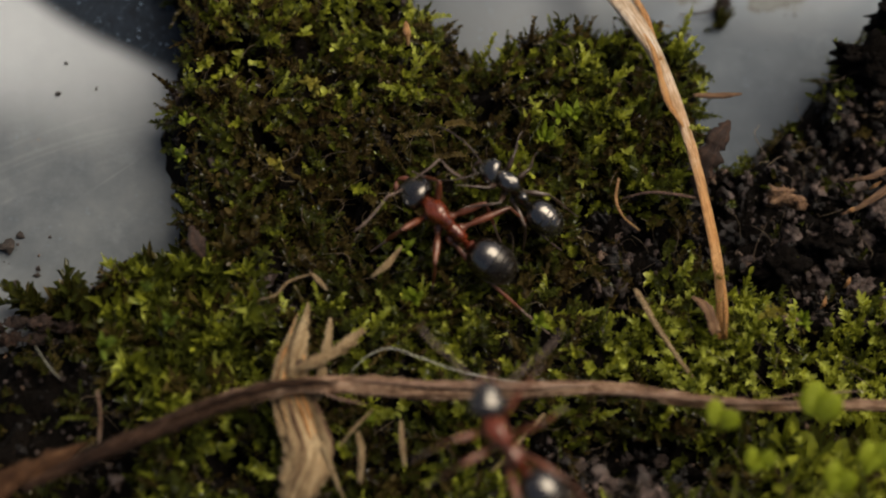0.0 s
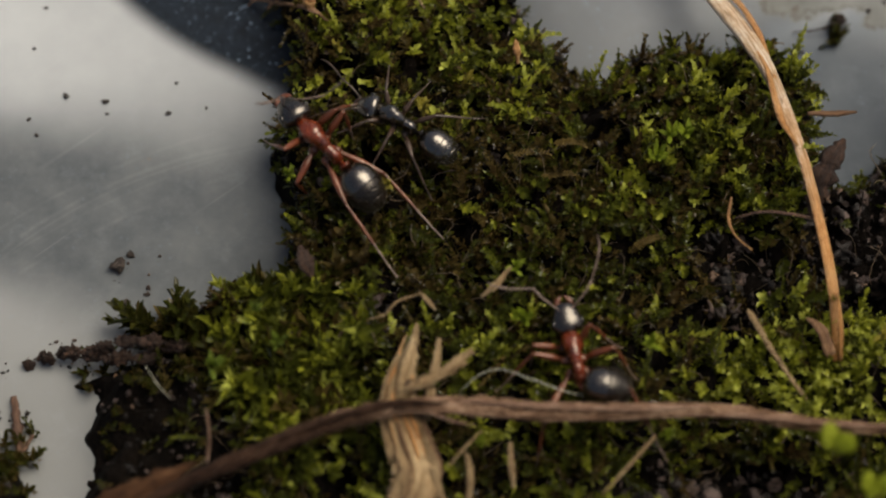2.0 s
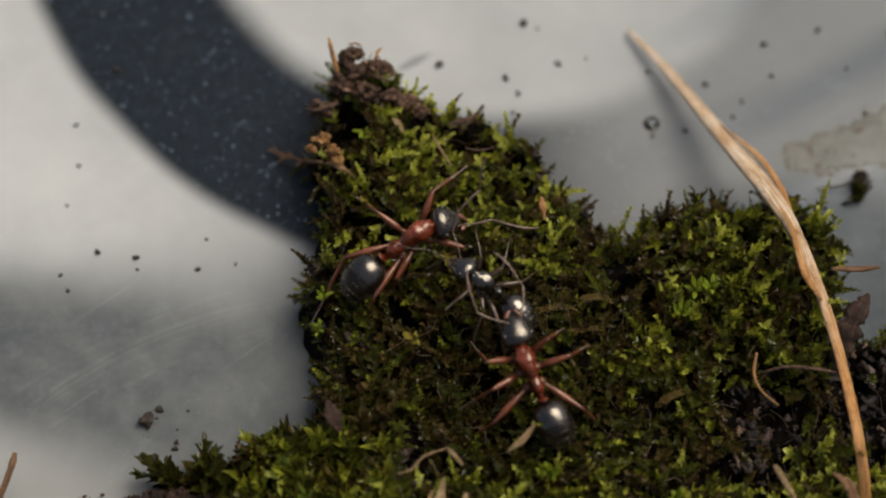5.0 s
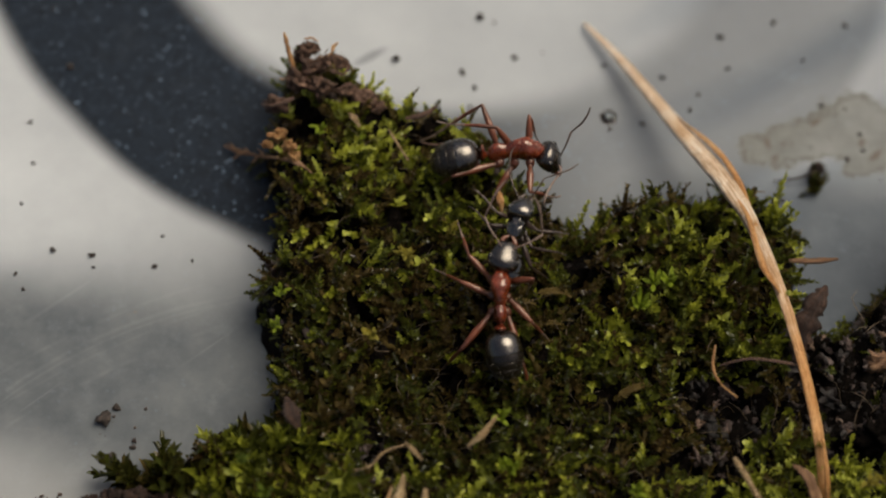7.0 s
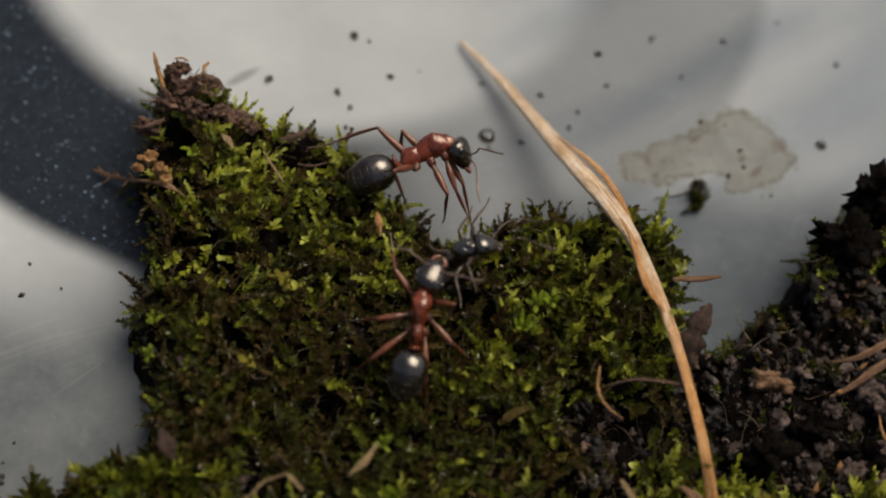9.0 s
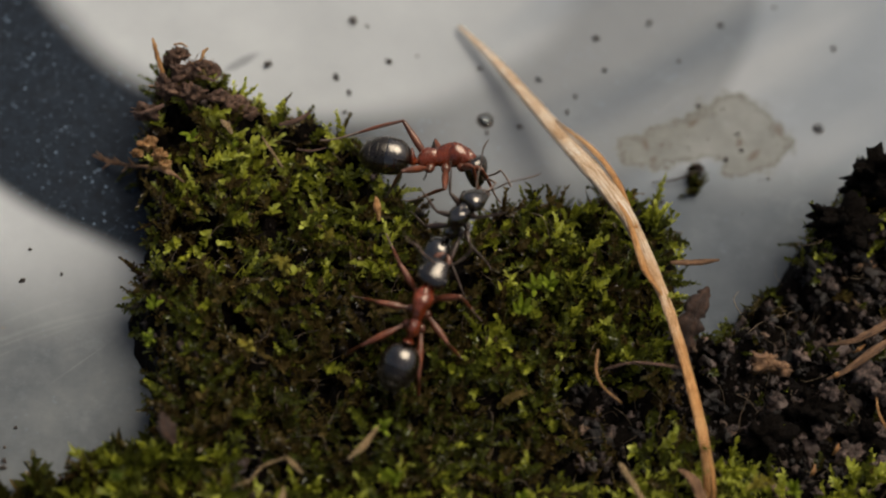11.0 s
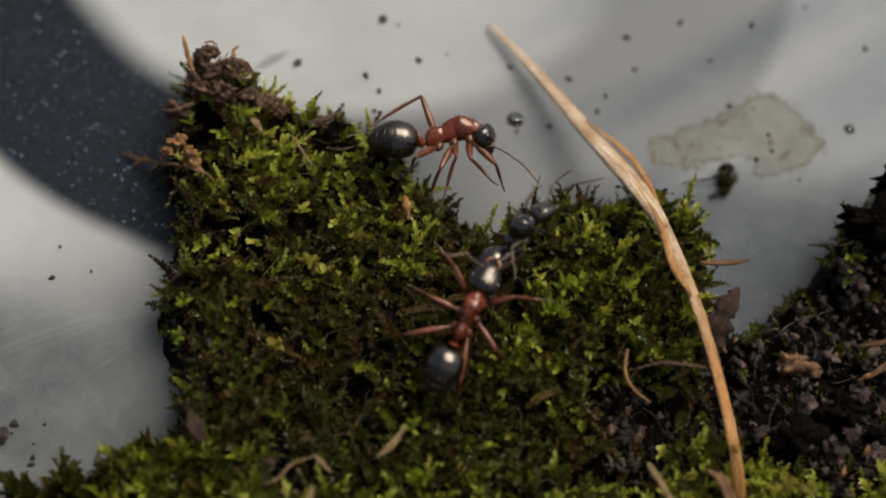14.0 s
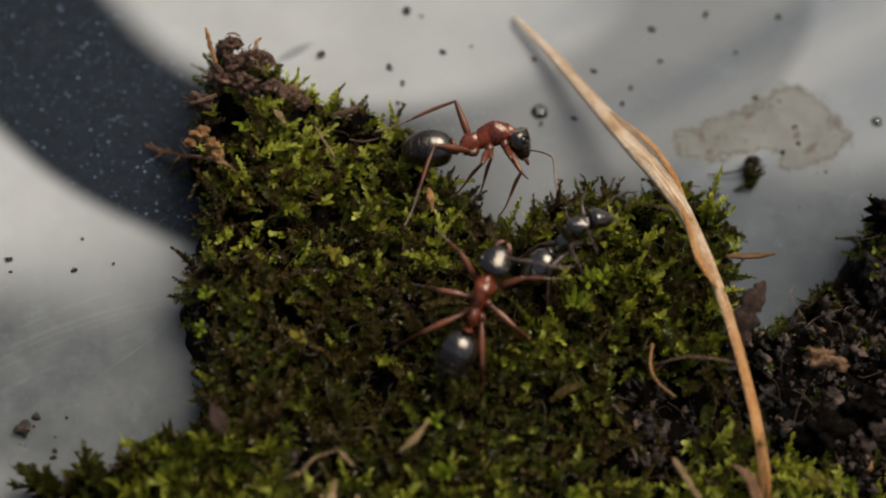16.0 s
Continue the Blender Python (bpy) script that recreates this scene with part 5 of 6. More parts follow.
def build_drop(x, y, r):
    """A dried-in bead of water: a low dome with a dark rim."""
    v, f = [(0, 0, r * 0.42)], []
    for i in range(1, 9):
        for k in range(24):
            w = 2 * math.pi * k / 24
            v.append((math.cos(w) * r * i / 8, math.sin(w) * r * i / 8, r * 0.42 * math.sqrt(max(0.0, 1 - (i / 8) ** 2))))
    f += [(0, 1 + k, 1 + (k + 1) % 24) for k in range(24)]
    for i in range(7):
        for k in range(24):
            a, b = 1 + i * 24 + k, 1 + i * 24 + (k + 1) % 24
            f.append((a, a + 24, b + 24, b))
    f.append(tuple(1 + 7 * 24 + k for k in range(23, -1, -1)))
    root = tagged(new("water_droplet"), "tiny clear water droplet with a dark rim", "droplet")
    root.location = (x * MM, y * MM, 0.004 * MM)
    part("dome", mesh_of("dome", v, f, DROP.m), root)
    ring = strand([(math.cos(w) * r, math.sin(w) * r, 0.03, 0.05) for w in np.linspace(0.2, 6.1, 20)], 40, 6, 0.6, 0.3, 8)
    part("rim", mesh_of("rim", ring[0], ring[1], SPECK, ring[2]), root, "dark ring round the bead")


build_drop(13.1, 15.3, 0.36)
build_drop(29.3, 14.5, 0.22)


# ---- ants ----
def lathe(profile, seg=18):
    """A body of oval sections along x: (x, half width, half height, mid height)."""
    rows = spline(profile, len(profile) * 4)
    verts, faces, uvs = [], [], []
    for i, (x, ry, rz, zc) in enumerate(rows):
        for k in range(seg):
            w = 2 * math.pi * k / seg
            verts.append((x, math.cos(w) * max(ry, 0.003), zc + math.sin(w) * max(rz, 0.003)))
            uvs.append((i / len(rows), k / seg))
    n = len(rows)
    for i in range(n - 1):
        for k in range(seg):
            a, b = i * seg + k, i * seg + (k + 1) % seg
            faces.append((a, a + seg, b + seg, b) if rows[-1][0] < rows[0][0] else (a, b, b + seg, a + seg))
    faces.append(tuple(range(seg)) if rows[-1][0] < rows[0][0] else tuple(range(seg - 1, -1, -1)))
    last = tuple(range((n - 1) * seg, n * seg))
    faces.append(last[::-1] if rows[-1][0] < rows[0][0] else last)
    return verts, faces, uvs


def solid(name, piece, mat):
    v, f, u = piece
    return mesh_of(name, v, f, mat, u)


def bristles(seed, length):
    """Short pale hairs in rows along the rear edges of the plates."""
    rnd = random.Random(seed)
    pieces = []
    for x, wide, count in ((-1.25, 0.755, 15), (-1.42, 0.68, 14), (-1.60, 0.60, 13), (-1.78, 0.48, 10), (-1.92, 0.31, 8)):
        for i in range(count):
            w = math.pi * (-0.15 + 1.3 * (i + rnd.uniform(-0.3, 0.3)) / count)
            p = Vector((x + rnd.uniform(-0.03, 0.03), wide * math.cos(w), 0.94 * wide * math.sin(w)))
            d = Vector((-0.8, 0.6 * math.cos(w), 0.6 * math.sin(w))).normalized() * length * rnd.uniform(0.7, 1.3)
            pieces.append(strand([(*p, 0.009), (*(p + d * 0.5), 0.007), (*(p + d), 0.003)], 3, 3, 1.0, 0, i))
    return join(*pieces)


# hip along the thorax, lengths of femur, tibia and tarsus
HIPS = (("front", 1.75, 1.45, 1.15, 1.05), ("middle", 1.15, 1.50, 1.30, 1.15), ("hind", 0.55, 2.05, 1.85, 1.55))
SCAPE, WHIP = 1.40, 1.85


def build_ant(size, colours, label, stout=1.0, reach=1.0):
    """An ant that faces +x with its back to +z; the origin is at its waist. Returns the thing and its moving parts."""
    body, top, back, legs, feel, sheen = colours
    ant = tagged(new("ant"), label, "ant", "ants on the moss")
    ant.empty_display_size = 0.002
    ant.scale = (size,) * 3
    for name, profile in (
            ("propodeum", [(0.06, 0.086, 0.147, -0.02), (0.14, 0.215, 0.313, -0.04), (0.34, 0.258, 0.423, 0.03), (0.6, 0.258, 0.414, 0.06), (0.82, 0.224, 0.35, 0.05), (1, 0.189, 0.276, 0.06)]),
            ("mesothorax", [(0.76, 0.224, 0.313, 0.06), (0.86, 0.232, 0.386, 0.09), (1.05, 0.267, 0.442, 0.13), (1.26, 0.301, 0.469, 0.16), (1.42, 0.327, 0.46, 0.16), (1.54, 0.224, 0.313, 0.13)]),
            ("pronotum", [(1.26, 0.258, 0.368, 0.12), (1.36, 0.361, 0.488, 0.15), (1.58, 0.413, 0.524, 0.16), (1.84, 0.396, 0.46, 0.11), (2.08, 0.275, 0.322, 0.05), (2.3, 0.112, 0.138, 0.02)])):
        v, f, u = lathe(profile, 22)
        v = [(p[0], p[1] * stout, p[2] * stout) for p in v]
        v = [tuple(Vector(p) * (1 + 0.05 * noise.fractal(Vector(p) * 4.0, 0.8, 2.0, 3))) for p in v]
        part(name, solid(name, (v, f, u), body), ant)
    pet = solid("waist_scale", lathe([(0.12, 0.09, 0.09, -0.08), (-0.02, 0.14, 0.17, -0.04), (-0.12, 0.24, 0.36, 0.10), (-0.20, 0.22, 0.33, 0.10), (-0.28, 0.12, 0.15, -0.04), (-0.42, 0.09, 0.10, -0.08)], 14), body)
    part("waist_scale", pet, ant)
    front = [(0.03, 0.066, 0.077, 0), (-0.07, 0.416, 0.407, 0.02), (-0.25, 0.614, 0.605, 0.05), (-0.52, 0.745, 0.726, 0.06), (-0.84, 0.79, 0.77, 0.05), (-0.98, 0.778, 0.759, 0.05), (-1.02, 0.734, 0.704, 0.04)]
    rear = [(-0.95, 0.712, 0.693, 0.04), (-1, 0.767, 0.748, 0.04), (-1.26, 0.757, 0.726, 0.02), (-1.32, 0.712, 0.682, 0.01), (-1.36, 0.724, 0.693, 0.01), (-1.58, 0.625, 0.594, -0.02), (-1.63, 0.581, 0.55, -0.03), (-1.67, 0.581, 0.55, -0.03), (-1.83, 0.449, 0.429, -0.05), (-1.87, 0.395, 0.374, -0.06), (-1.98, 0.197, 0.198, -0.08), (-2.02, 0.066, 0.066, -0.09)]
    abdomen = part("abdomen", solid("abdomen", lathe(front, 28), sheen), ant, "grey-black banded abdomen, silvery in front")
    part("rear_plate", solid("rear_plate", lathe(rear, 28), back), abdomen, "black banded rear of the abdomen")
    part("bristles", solid("bristles", bristles(3, 0.10), HAIR), abdomen, "short pale hairs in rows")
    skull = solid("head", lathe([(0, 0.14, 0.15, -0.02), (0.043, 0.42, 0.34, 0), (0.155, 0.6, 0.44, 0.02), (0.387, 0.66, 0.48, 0.01), (0.645, 0.61, 0.44, -0.03), (0.877, 0.5, 0.36, -0.08), (1.066, 0.4, 0.27, -0.12), (1.17, 0.3, 0.18, -0.15), (1.221, 0.12, 0.08, -0.16)], 24), top)
    head = part("head", skull, ant, "dark glossy head")
    feelers = []
    for s in (1, -1):
        e = part("eye", solid("eye", blob((0, 0, 0), (0.17, 0.11, 0.15), 5, 0.02, 12, 9), EYE), head)
        e.location = (0.44 * MM, s * 0.55 * MM, 0.18 * MM)
        jaw = strand([(1.04, s * 0.26, -0.15, 0.10), (1.22, s * 0.27, -0.17, 0.11), (1.38, s * 0.14, -0.19, 0.08), (1.46, s * 0.02, -0.20, 0.02)], 10, 7, 0.7)
        part("mandible", solid("mandible", jaw, legs), head)
        hook = strand([(0, 0, 0, 0.05), (0.10, 0, 0, 0.034), (SCAPE * 0.6, s * 0.05, 0.03, 0.040), (SCAPE, 0, 0, 0.048)], 14, 8)
        lash = strand([(0, 0, 0, 0.030), (0.30, 0.02 * s, 0.03, 0.036), (0.90, 0.07 * s, 0.05, 0.042), (1.45, 0.03 * s, 0.03, 0.042), (WHIP, -0.10 * s, 0, 0.018)], 32, 8, 1.0, 0.12, 4)
        f = part("antenna", solid("antenna", hook, feel), head)
        g = part("antenna_lash", solid("antenna_lash", lash, feel), head)
        feelers.append((f, g, s))
    limbs = []
    for where, x, lf, lt, ls in HIPS:
        lf, lt, ls = lf * reach, lt * reach, ls * reach
        for s in (1, -1):
            thigh = strand([(-0.10, 0, 0.14, 0.12), (0.02, 0, 0.02, 0.19), (0.20, 0, -0.04, 0.15), (0.34, 0, 0, 0.095), (lf * 0.45, 0, 0.02, 0.148), (lf * 0.75, 0, 0.01, 0.122), (lf, 0, 0, 0.072)], 26, 10)
            shin = strand([(-0.03, 0, 0, 0.06), (lt * 0.12, 0, 0.01, 0.062), (lt * 0.5, 0, 0.03, 0.078), (lt * 0.95, 0, 0, 0.056), (lt, 0, 0, 0.05)], 16, 8)
            foot = strand([(lt - 0.02, 0, 0, 0.05), (lt + ls * 0.45, 0, -0.02, 0.040), (lt + ls * 0.78, 0, 0.02, 0.034), (lt + ls * 0.96, 0, 0.08, 0.030), (lt + ls, 0, 0.02, 0.008)], 26, 7, 1.0, 0.16, 5)
            leg = part("leg", solid("leg", thigh, legs), ant)
            below = part("shin", solid("shin", shin, legs), leg)
            toes = part("foot", solid("foot", foot, feel), leg)
            limbs.append((leg, below, toes, Vector((x, s * 0.27, -0.30)) * MM, lf * MM, where, s))
    return ant, head, abdomen, feelers, limbs


REDS = (RED, BLACK, GASTER, REDLEG, FEELER, DOWN)
DARKS = (JET, JET, JET, BLACKLEG, BLACKLEG, JET)
CLIMBER = build_ant(1.11, REDS, "rust-red ant with black head and abdomen, gripping a black ant")
FOLLOWER = build_ant(1.05, REDS, "rust-red ant with black head climbing over the moss")
VICTIM = build_ant(0.88, DARKS, "small black ant held by the red ants", 1.15, 0.72)

# Seconds, waist (mm), turn (degrees), then yaw and pitch of head and abdomen.
CLIMBER_ROWS = [
    (0, 9.24, -2.75, 5.36, -10.8, -13.4, 136.1, 3, -16, 11, -2),
    (0.5, 7.42, -1.2, 5.44, -9.8, -16.3, 129.1, 7, -17, 11, -2),
    (1, 5.23, 0.65, 5.53, -8.6, -19, 121.5, 11, -17, 12, -2),
    (1.5, 1.7, 0.9, 5.55, -7.7, -19.8, 120.7, -11, -14, 2, 0),
    (2, -0.48, 1.75, 5.59, -8.3, -15.8, 137.2, -11, -14, -4, 1),
    (2.5, -0.46, 1.6, 5.58, -6.9, -18, 133.8, -8, -15, 0, 0),
    (3, -0.69, 1.75, 5.59, -6.4, -18.6, 135.3, -16, -14, -3, 1),
    (3.5, -0.53, 2.3, 5.61, -0.9, -25.9, 95.6, -19, -17, 4, 0),
    (4, -0.5, 2.42, 5.62, -1.2, -28.6, 96.4, -19, -17, -4, 0),
    (4.5, -0.34, 3.47, 5.67, 5.7, -25.9, 60, -25, -22, 10, 1),
    (6.8, 5.67, 9.3, 5.69, -6.6, -2.9, -0.1, -8, -39, 12, 9),
    (7, 6.57, 9.7, 5.69, -12.1, -4, 1.1, -12, -48, 5, 5),
    (7.5, 8.01, 9.57, 5.68, -22.5, -4.5, -3.1, -3, -48, 0, 0),
    (8, 8.11, 9.59, 5.68, -27.8, -6.1, -2.4, -10, -62, -4, -5),
    (8.5, 8.11, 9.3, 5.67, -43.9, -8.5, 1.7, -12, -72, -2, -8),
    (9, 8.21, 10.19, 5.71, -48.1, -16, 15.8, -14, -72, -1, -3),
    (9.2, 8.31, 10.11, 5.71, -48.3, -16, 16.2, -15, -72, -1, -5),
    (11.5, 9.03, 9.61, 5.68, -46.4, -4.3, -5.8, -10, -72, -3, -13),
    (12, 9.07, 9.7, 5.68, -46.6, -4.4, -5.6, -10, -72, -3, -14),
    (12.5, 8.94, 9.79, 5.69, -47.1, -5.7, -3.1, -11, -72, -4, -17),
    (13, 8.9, 10.13, 5.71, -47.6, -7.2, -0.1, -8, -72, -7, -28),
    (13.5, 8.45, 10.77, 5.74, -47.9, -7.5, 1.1, -8, -72, -4, -17),
    (14, 8.03, 10.51, 5.73, -49, -11.1, 8.2, -8, -72, -5, -21),
    (14.5, 7.89, 10.01, 5.7, -51.3, -17.1, 21.2, -1, -60, -8, -28),
    (15, 7.97, 9.75, 5.69, -53.9, -22.6, 35.8, -4, -71, -16, -40),
    (15.5, 8.21, 9.87, 5.69, -51.2, -15.6, 18.9, -3, -68, -5, -20),
    (16, 8.47, 9.77, 5.69, -50.2, -11.7, 10.9, -6, -72, -4, -19),
]
FOLLOWER_ROWS = [
    (0, 10.08, -14.79, 11.76, -12, -16.9, 126.1, -37, 4, 8, -1),
    (0.5, 10.26, -10.75, 8.96, -6.3, 11, 94.2, -2, 35, 2, 35),
    (1, 9.7, -8.2, 6.4, -2, 48, 93, -23, 64, 84, 24),
    (1.5, 9.1, -8.05, 5.65, -4.3, 15, 99.9, -11, 47, 80, 8),
    (2, 9.15, -7.9, 5.3, -4, 14, 97.6, 1, 46, 76, 5),
    (2.5, 7.95, -4.39, 5.28, 0.5, -25.2, 83.2, 6, 0, 38, 1),
    (3, 7.67, -4.18, 5.28, 0.5, -25.6, 87.3, -6, 0, 26, 0),
    (3.5, 7.34, -4.01, 5.28, -2.4, -25.7, 99.8, -6, 0, 16, -1),
    (4, 6.46, -2.56, 5.34, -5, -27.6, 107.5, 0, 0, 17, -1),
    (4.5, 6.74, -2.32, 5.34, -7.9, -26.5, 117.3, -7, 1, 3, 0),
    (6.8, 6.47, 1.23, 5.48, -3.9, -29.4, 94.3, -17, 0, 7, 0),
    (7, 6.83, 1.27, 5.47, -2.9, -29.4, 89.6, -17, 0, 10, 0),
    (7.5, 7.61, 1.71, 5.49, -2.6, -29.8, 80.5, -14, 0, 4, 0),
    (8, 7.81, 1.61, 5.5, -1.5, -30.1, 73.8, 4, 0, 2, 0),
    (8.5, 7.94, 1.5, 5.6, -3.7, -30.6, 80.6, -5, 0, -4, 0),
    (9, 8.28, 1.4, 5.6, -2.8, -30.7, 77.8, -19, -1, -7, 0),
    (9.2, 8.24, 1.37, 5.6, -2.1, -30.4, 75.6, -17, -1, -3, 0),
    (11.5, 8.05, 0.87, 5.6, 0.9, -29.8, 66.3, -8, -1, -4, 0),
    (12, 8.06, 0.92, 5.6, 0.9, -29.9, 66.1, -5, 0, -4, 0),
    (12.5, 7.79, 0.97, 5.6, 1.3, -29.8, 65.1, -5, 0, -1, 0),
    (13, 7.74, 0.87, 5.6, 1.7, -29.6, 64.5, -12, -1, 0, 0),
    (13.5, 8.01, 1.09, 5.6, 0.5, -29.9, 69.6, -11, -1, -4, 0),
    (14, 8.74, 0.73, 5.6, 4.2, -28.6, 58.2, 2, 0, 2, 0),
    (14.5, 8.54, 1, 5.6, -0.7, -29.8, 74.1, -6, 0, -12, -1),
    (15, 8.49, 0.61, 5.6, 2, -29.1, 66.2, 7, 1, -11, -1),
    (15.5, 8.47, 0.74, 5.6, 0.9, -29.4, 70.4, -8, 0, -7, 0),
    (16, 8.36, 1.09, 5.6, 2.7, -29, 64.6, -5, 0, -6, 0),
]
VICTIM_ROWS = [
    (0, 11.89, -0.82, 5.16, -11.6, -42.9, 149.3, 24, -53, 2, -33),
    (0.5, 10.28, 0.5, 5.23, -11.2, -43.3, 149.2, 13, -53, -3, -32),
    (1, 8.23, 2.25, 5.32, -10.9, -45.9, 138.5, 18, -51, -10, -29),
    (1.5, 5.32, 2.49, 5.34, -9.8, -38.8, 153.7, 16, -50, -18, -23),
    (2, 2.76, 3.34, 5.39, -7.5, -11, 149.7, 14, -22, -3, 1),
    (2.5, 2.67, 3.32, 5.4, -7.1, -10.5, 154.3, 13, -22, -7, 2),
    (3, 2.31, 3.2, 5.4, -7.3, -9.5, 159.3, 6, -20, 4, -1),
    (3.5, 3.51, 2.96, 5.39, -12.1, -49.5, 177, 1, -63, -22, -37),
    (4, 3.99, 2.94, 5.4, -15.9, -52, 170.5, 3, -61, -15, -37),
    (4.5, 4.4, 2.64, 5.39, -16, -48.2, 175.9, -23, -50, -22, -33),
    (6.8, 7.49, 4.92, 5.53, -3, -72.4, 75.2, -2, -67, 9, -40),
    (7, 7.53, 4.94, 5.53, -4.9, -76.5, 72.4, 7, -71, 12, -40),
    (7.5, 8.97, 5.67, 5.58, 5.7, -71.6, 8.8, 40, -59, 39, -35),
    (8, 9.03, 5.45, 5.57, -1.9, -69.4, 30.6, 32, -57, 23, -38),
    (8.5, 9.42, 4.19, 5.52, 14.8, -72, -36.1, 55, -26, 55, -33),
    (9, 10.04, 5.18, 5.57, 4.9, -63.9, -7, 30, -68, 38, -33),
    (9.2, 10.05, 5.15, 5.57, 3.8, -63.9, -6.2, 30, -68, 38, -32),
    (11.5, 10.02, 5.49, 6.12, -11, -63.3, 50.3, 18, -59, 4, -37),
    (12, 9.99, 5.5, 6.13, -13.3, -52.7, 55, 12, -53, 1, -25),
    (12.5, 9.81, 5.47, 6.13, -11.5, -29.4, 61.2, -3, -37, -10, -4),
    (13, 9.74, 5.25, 6.12, -25.3, -53.5, 49.7, 22, -54, 4, -29),
    (13.5, 9.97, 4.91, 6.11, -38.8, -60.1, 32.2, 37, -44, 26, -28),
    (14, 11.25, 4.76, 6.11, -43.9, -57.4, 30.6, 38, -32, 27, -24),
    (14.5, 11.4, 5.04, 6.13, -41, -53.4, 46.9, 29, -46, 15, -26),
    (15, 11.17, 6.08, 6.19, -55.8, -61.8, 57.2, 31, -56, 32, -11),
    (15.5, 12.11, 5.15, 6.15, -22.4, -26.4, 50.2, 16, -33, -12, -8),
    (16, 12.27, 4.31, 6.12, -32.9, -44.4, 28.5, 24, -49, 17, -15),
]

# Seconds, then for the front, middle and hind legs, left and right, and for the two antennae: azimuth and height of the
# upper piece and of the lower one (degrees).
CLIMBER_LEGS = [
    (0, 76, 29, 76, -62, -38, 63, 2, -60, 127, 17, 141, -57, -114, 11, 169, -52, 176, 1, -173, -19, -112, 8, -165, -34, 93, 56, 82, -7, -100, 10, 177, 32),
    (1, 74, 35, 0, -55, -54, 64, 5, -63, 89, -7, 89, -62, -100, 32, 142, -51, 186, 0, -174, -62, -112, 8, -165, -34, 49, 63, 83, 46, -142, 40, 177, 34),
    (2, 79, 44, -9, -66, -96, 51, -99, -52, 114, -11, 212, -68, -87, 44, 167, -64, 150, 17, -196, -3, -155, 3, -177, 1, 166, 78, 97, 48, -123, 22, 239, 62),
    (3, 73, 43, -16, -71, -105, 56, -91, -54, 119, -10, 210, -62, -87, 44, 167, -64, 158, -5, -191, 0, -154, 6, -174, 4, 21, 18, 27, 18, -123, 40, 211, 55),
    (4, 42, 48, 6, -58, -89, 3, -41, -70, 146, 1, 146, -62, -157, 13, 197, -74, 152, 1, -200, -69, -158, 25, -164, -63, -50, 76, 49, 68, -123, 49, 207, 33),
    (4.5, 23, 5, 9, -31, -38, -3, -162, -35, 94, 10, 94, -62, -157, 13, 197, -74, 176, 3, -151, -24, -154, 10, -133, -47, 11, 23, 79, 61, 22, 23, 349, 21),
    (7, 88, 54, 51, -74, -97, -11, -325, -43, 167, 63, 163, -3, -130, -33, 82, -48, 115, 42, -183, -41, -163, 3, -250, -52, 165, 59, 208, 66, -117, 32, 250, -10),
    (8, 88, 54, 51, -74, -71, -10, -300, -54, 115, 59, 127, 27, -130, -33, 82, -48, 148, 46, -201, -21, -116, 17, -268, -42, 219, 53, 252, 45, -124, 48, 339, 66),
    (9, -56, -73, 109, -66, -111, -75, -276, -64, 154, 65, 113, -45, -80, -67, 108, -39, 157, 64, -210, -2, -116, 17, -268, -42, 264, 35, 297, 33, -87, 17, 291, -11),
    (11.5, -58, 20, 45, -46, -61, 33, -288, -55, 97, 22, 110, -55, -97, -10, 137, -17, 166, 58, -173, -16, -122, 5, -248, -29, 260, 44, 292, 13, -90, 34, 268, -19),
    (12.5, -59, 16, 43, -51, -63, 28, -274, -54, 267, -15, 168, -60, -101, -16, 135, -15, 166, 59, -174, -14, -123, 4, -248, -28, 272, 40, 293, 12, -80, 29, 267, -19),
    (13.5, -115, -28, 48, -64, -21, -61, -280, -43, 267, -15, 168, -60, -120, -21, 125, -58, 166, 59, -172, -29, -120, 3, -263, -20, 291, 18, 299, -5, 2, 53, 356, 42),
    (14.5, -77, -22, 64, -30, -18, -50, -272, -45, 267, -15, 168, -60, -130, -32, 135, -36, 49, 78, -179, -2, -120, 3, -263, -20, 203, 22, 243, -8, -87, 5, 279, -12),
    (15.5, -77, -20, 81, -47, -69, -13, -250, -36, 263, -23, 133, -47, -114, -22, 146, -31, 60, 80, -179, -1, -120, 3, -263, -20, 198, 15, 258, -8, -87, 23, 302, -24),
    (16, -87, -19, 74, -38, -73, -49, -213, -48, 266, -9, 118, -43, -108, -10, 138, -32, 121, 81, -178, -6, -142, 26, -150, -48, 228, 19, 254, -13, -57, 31, 307, -13),
]
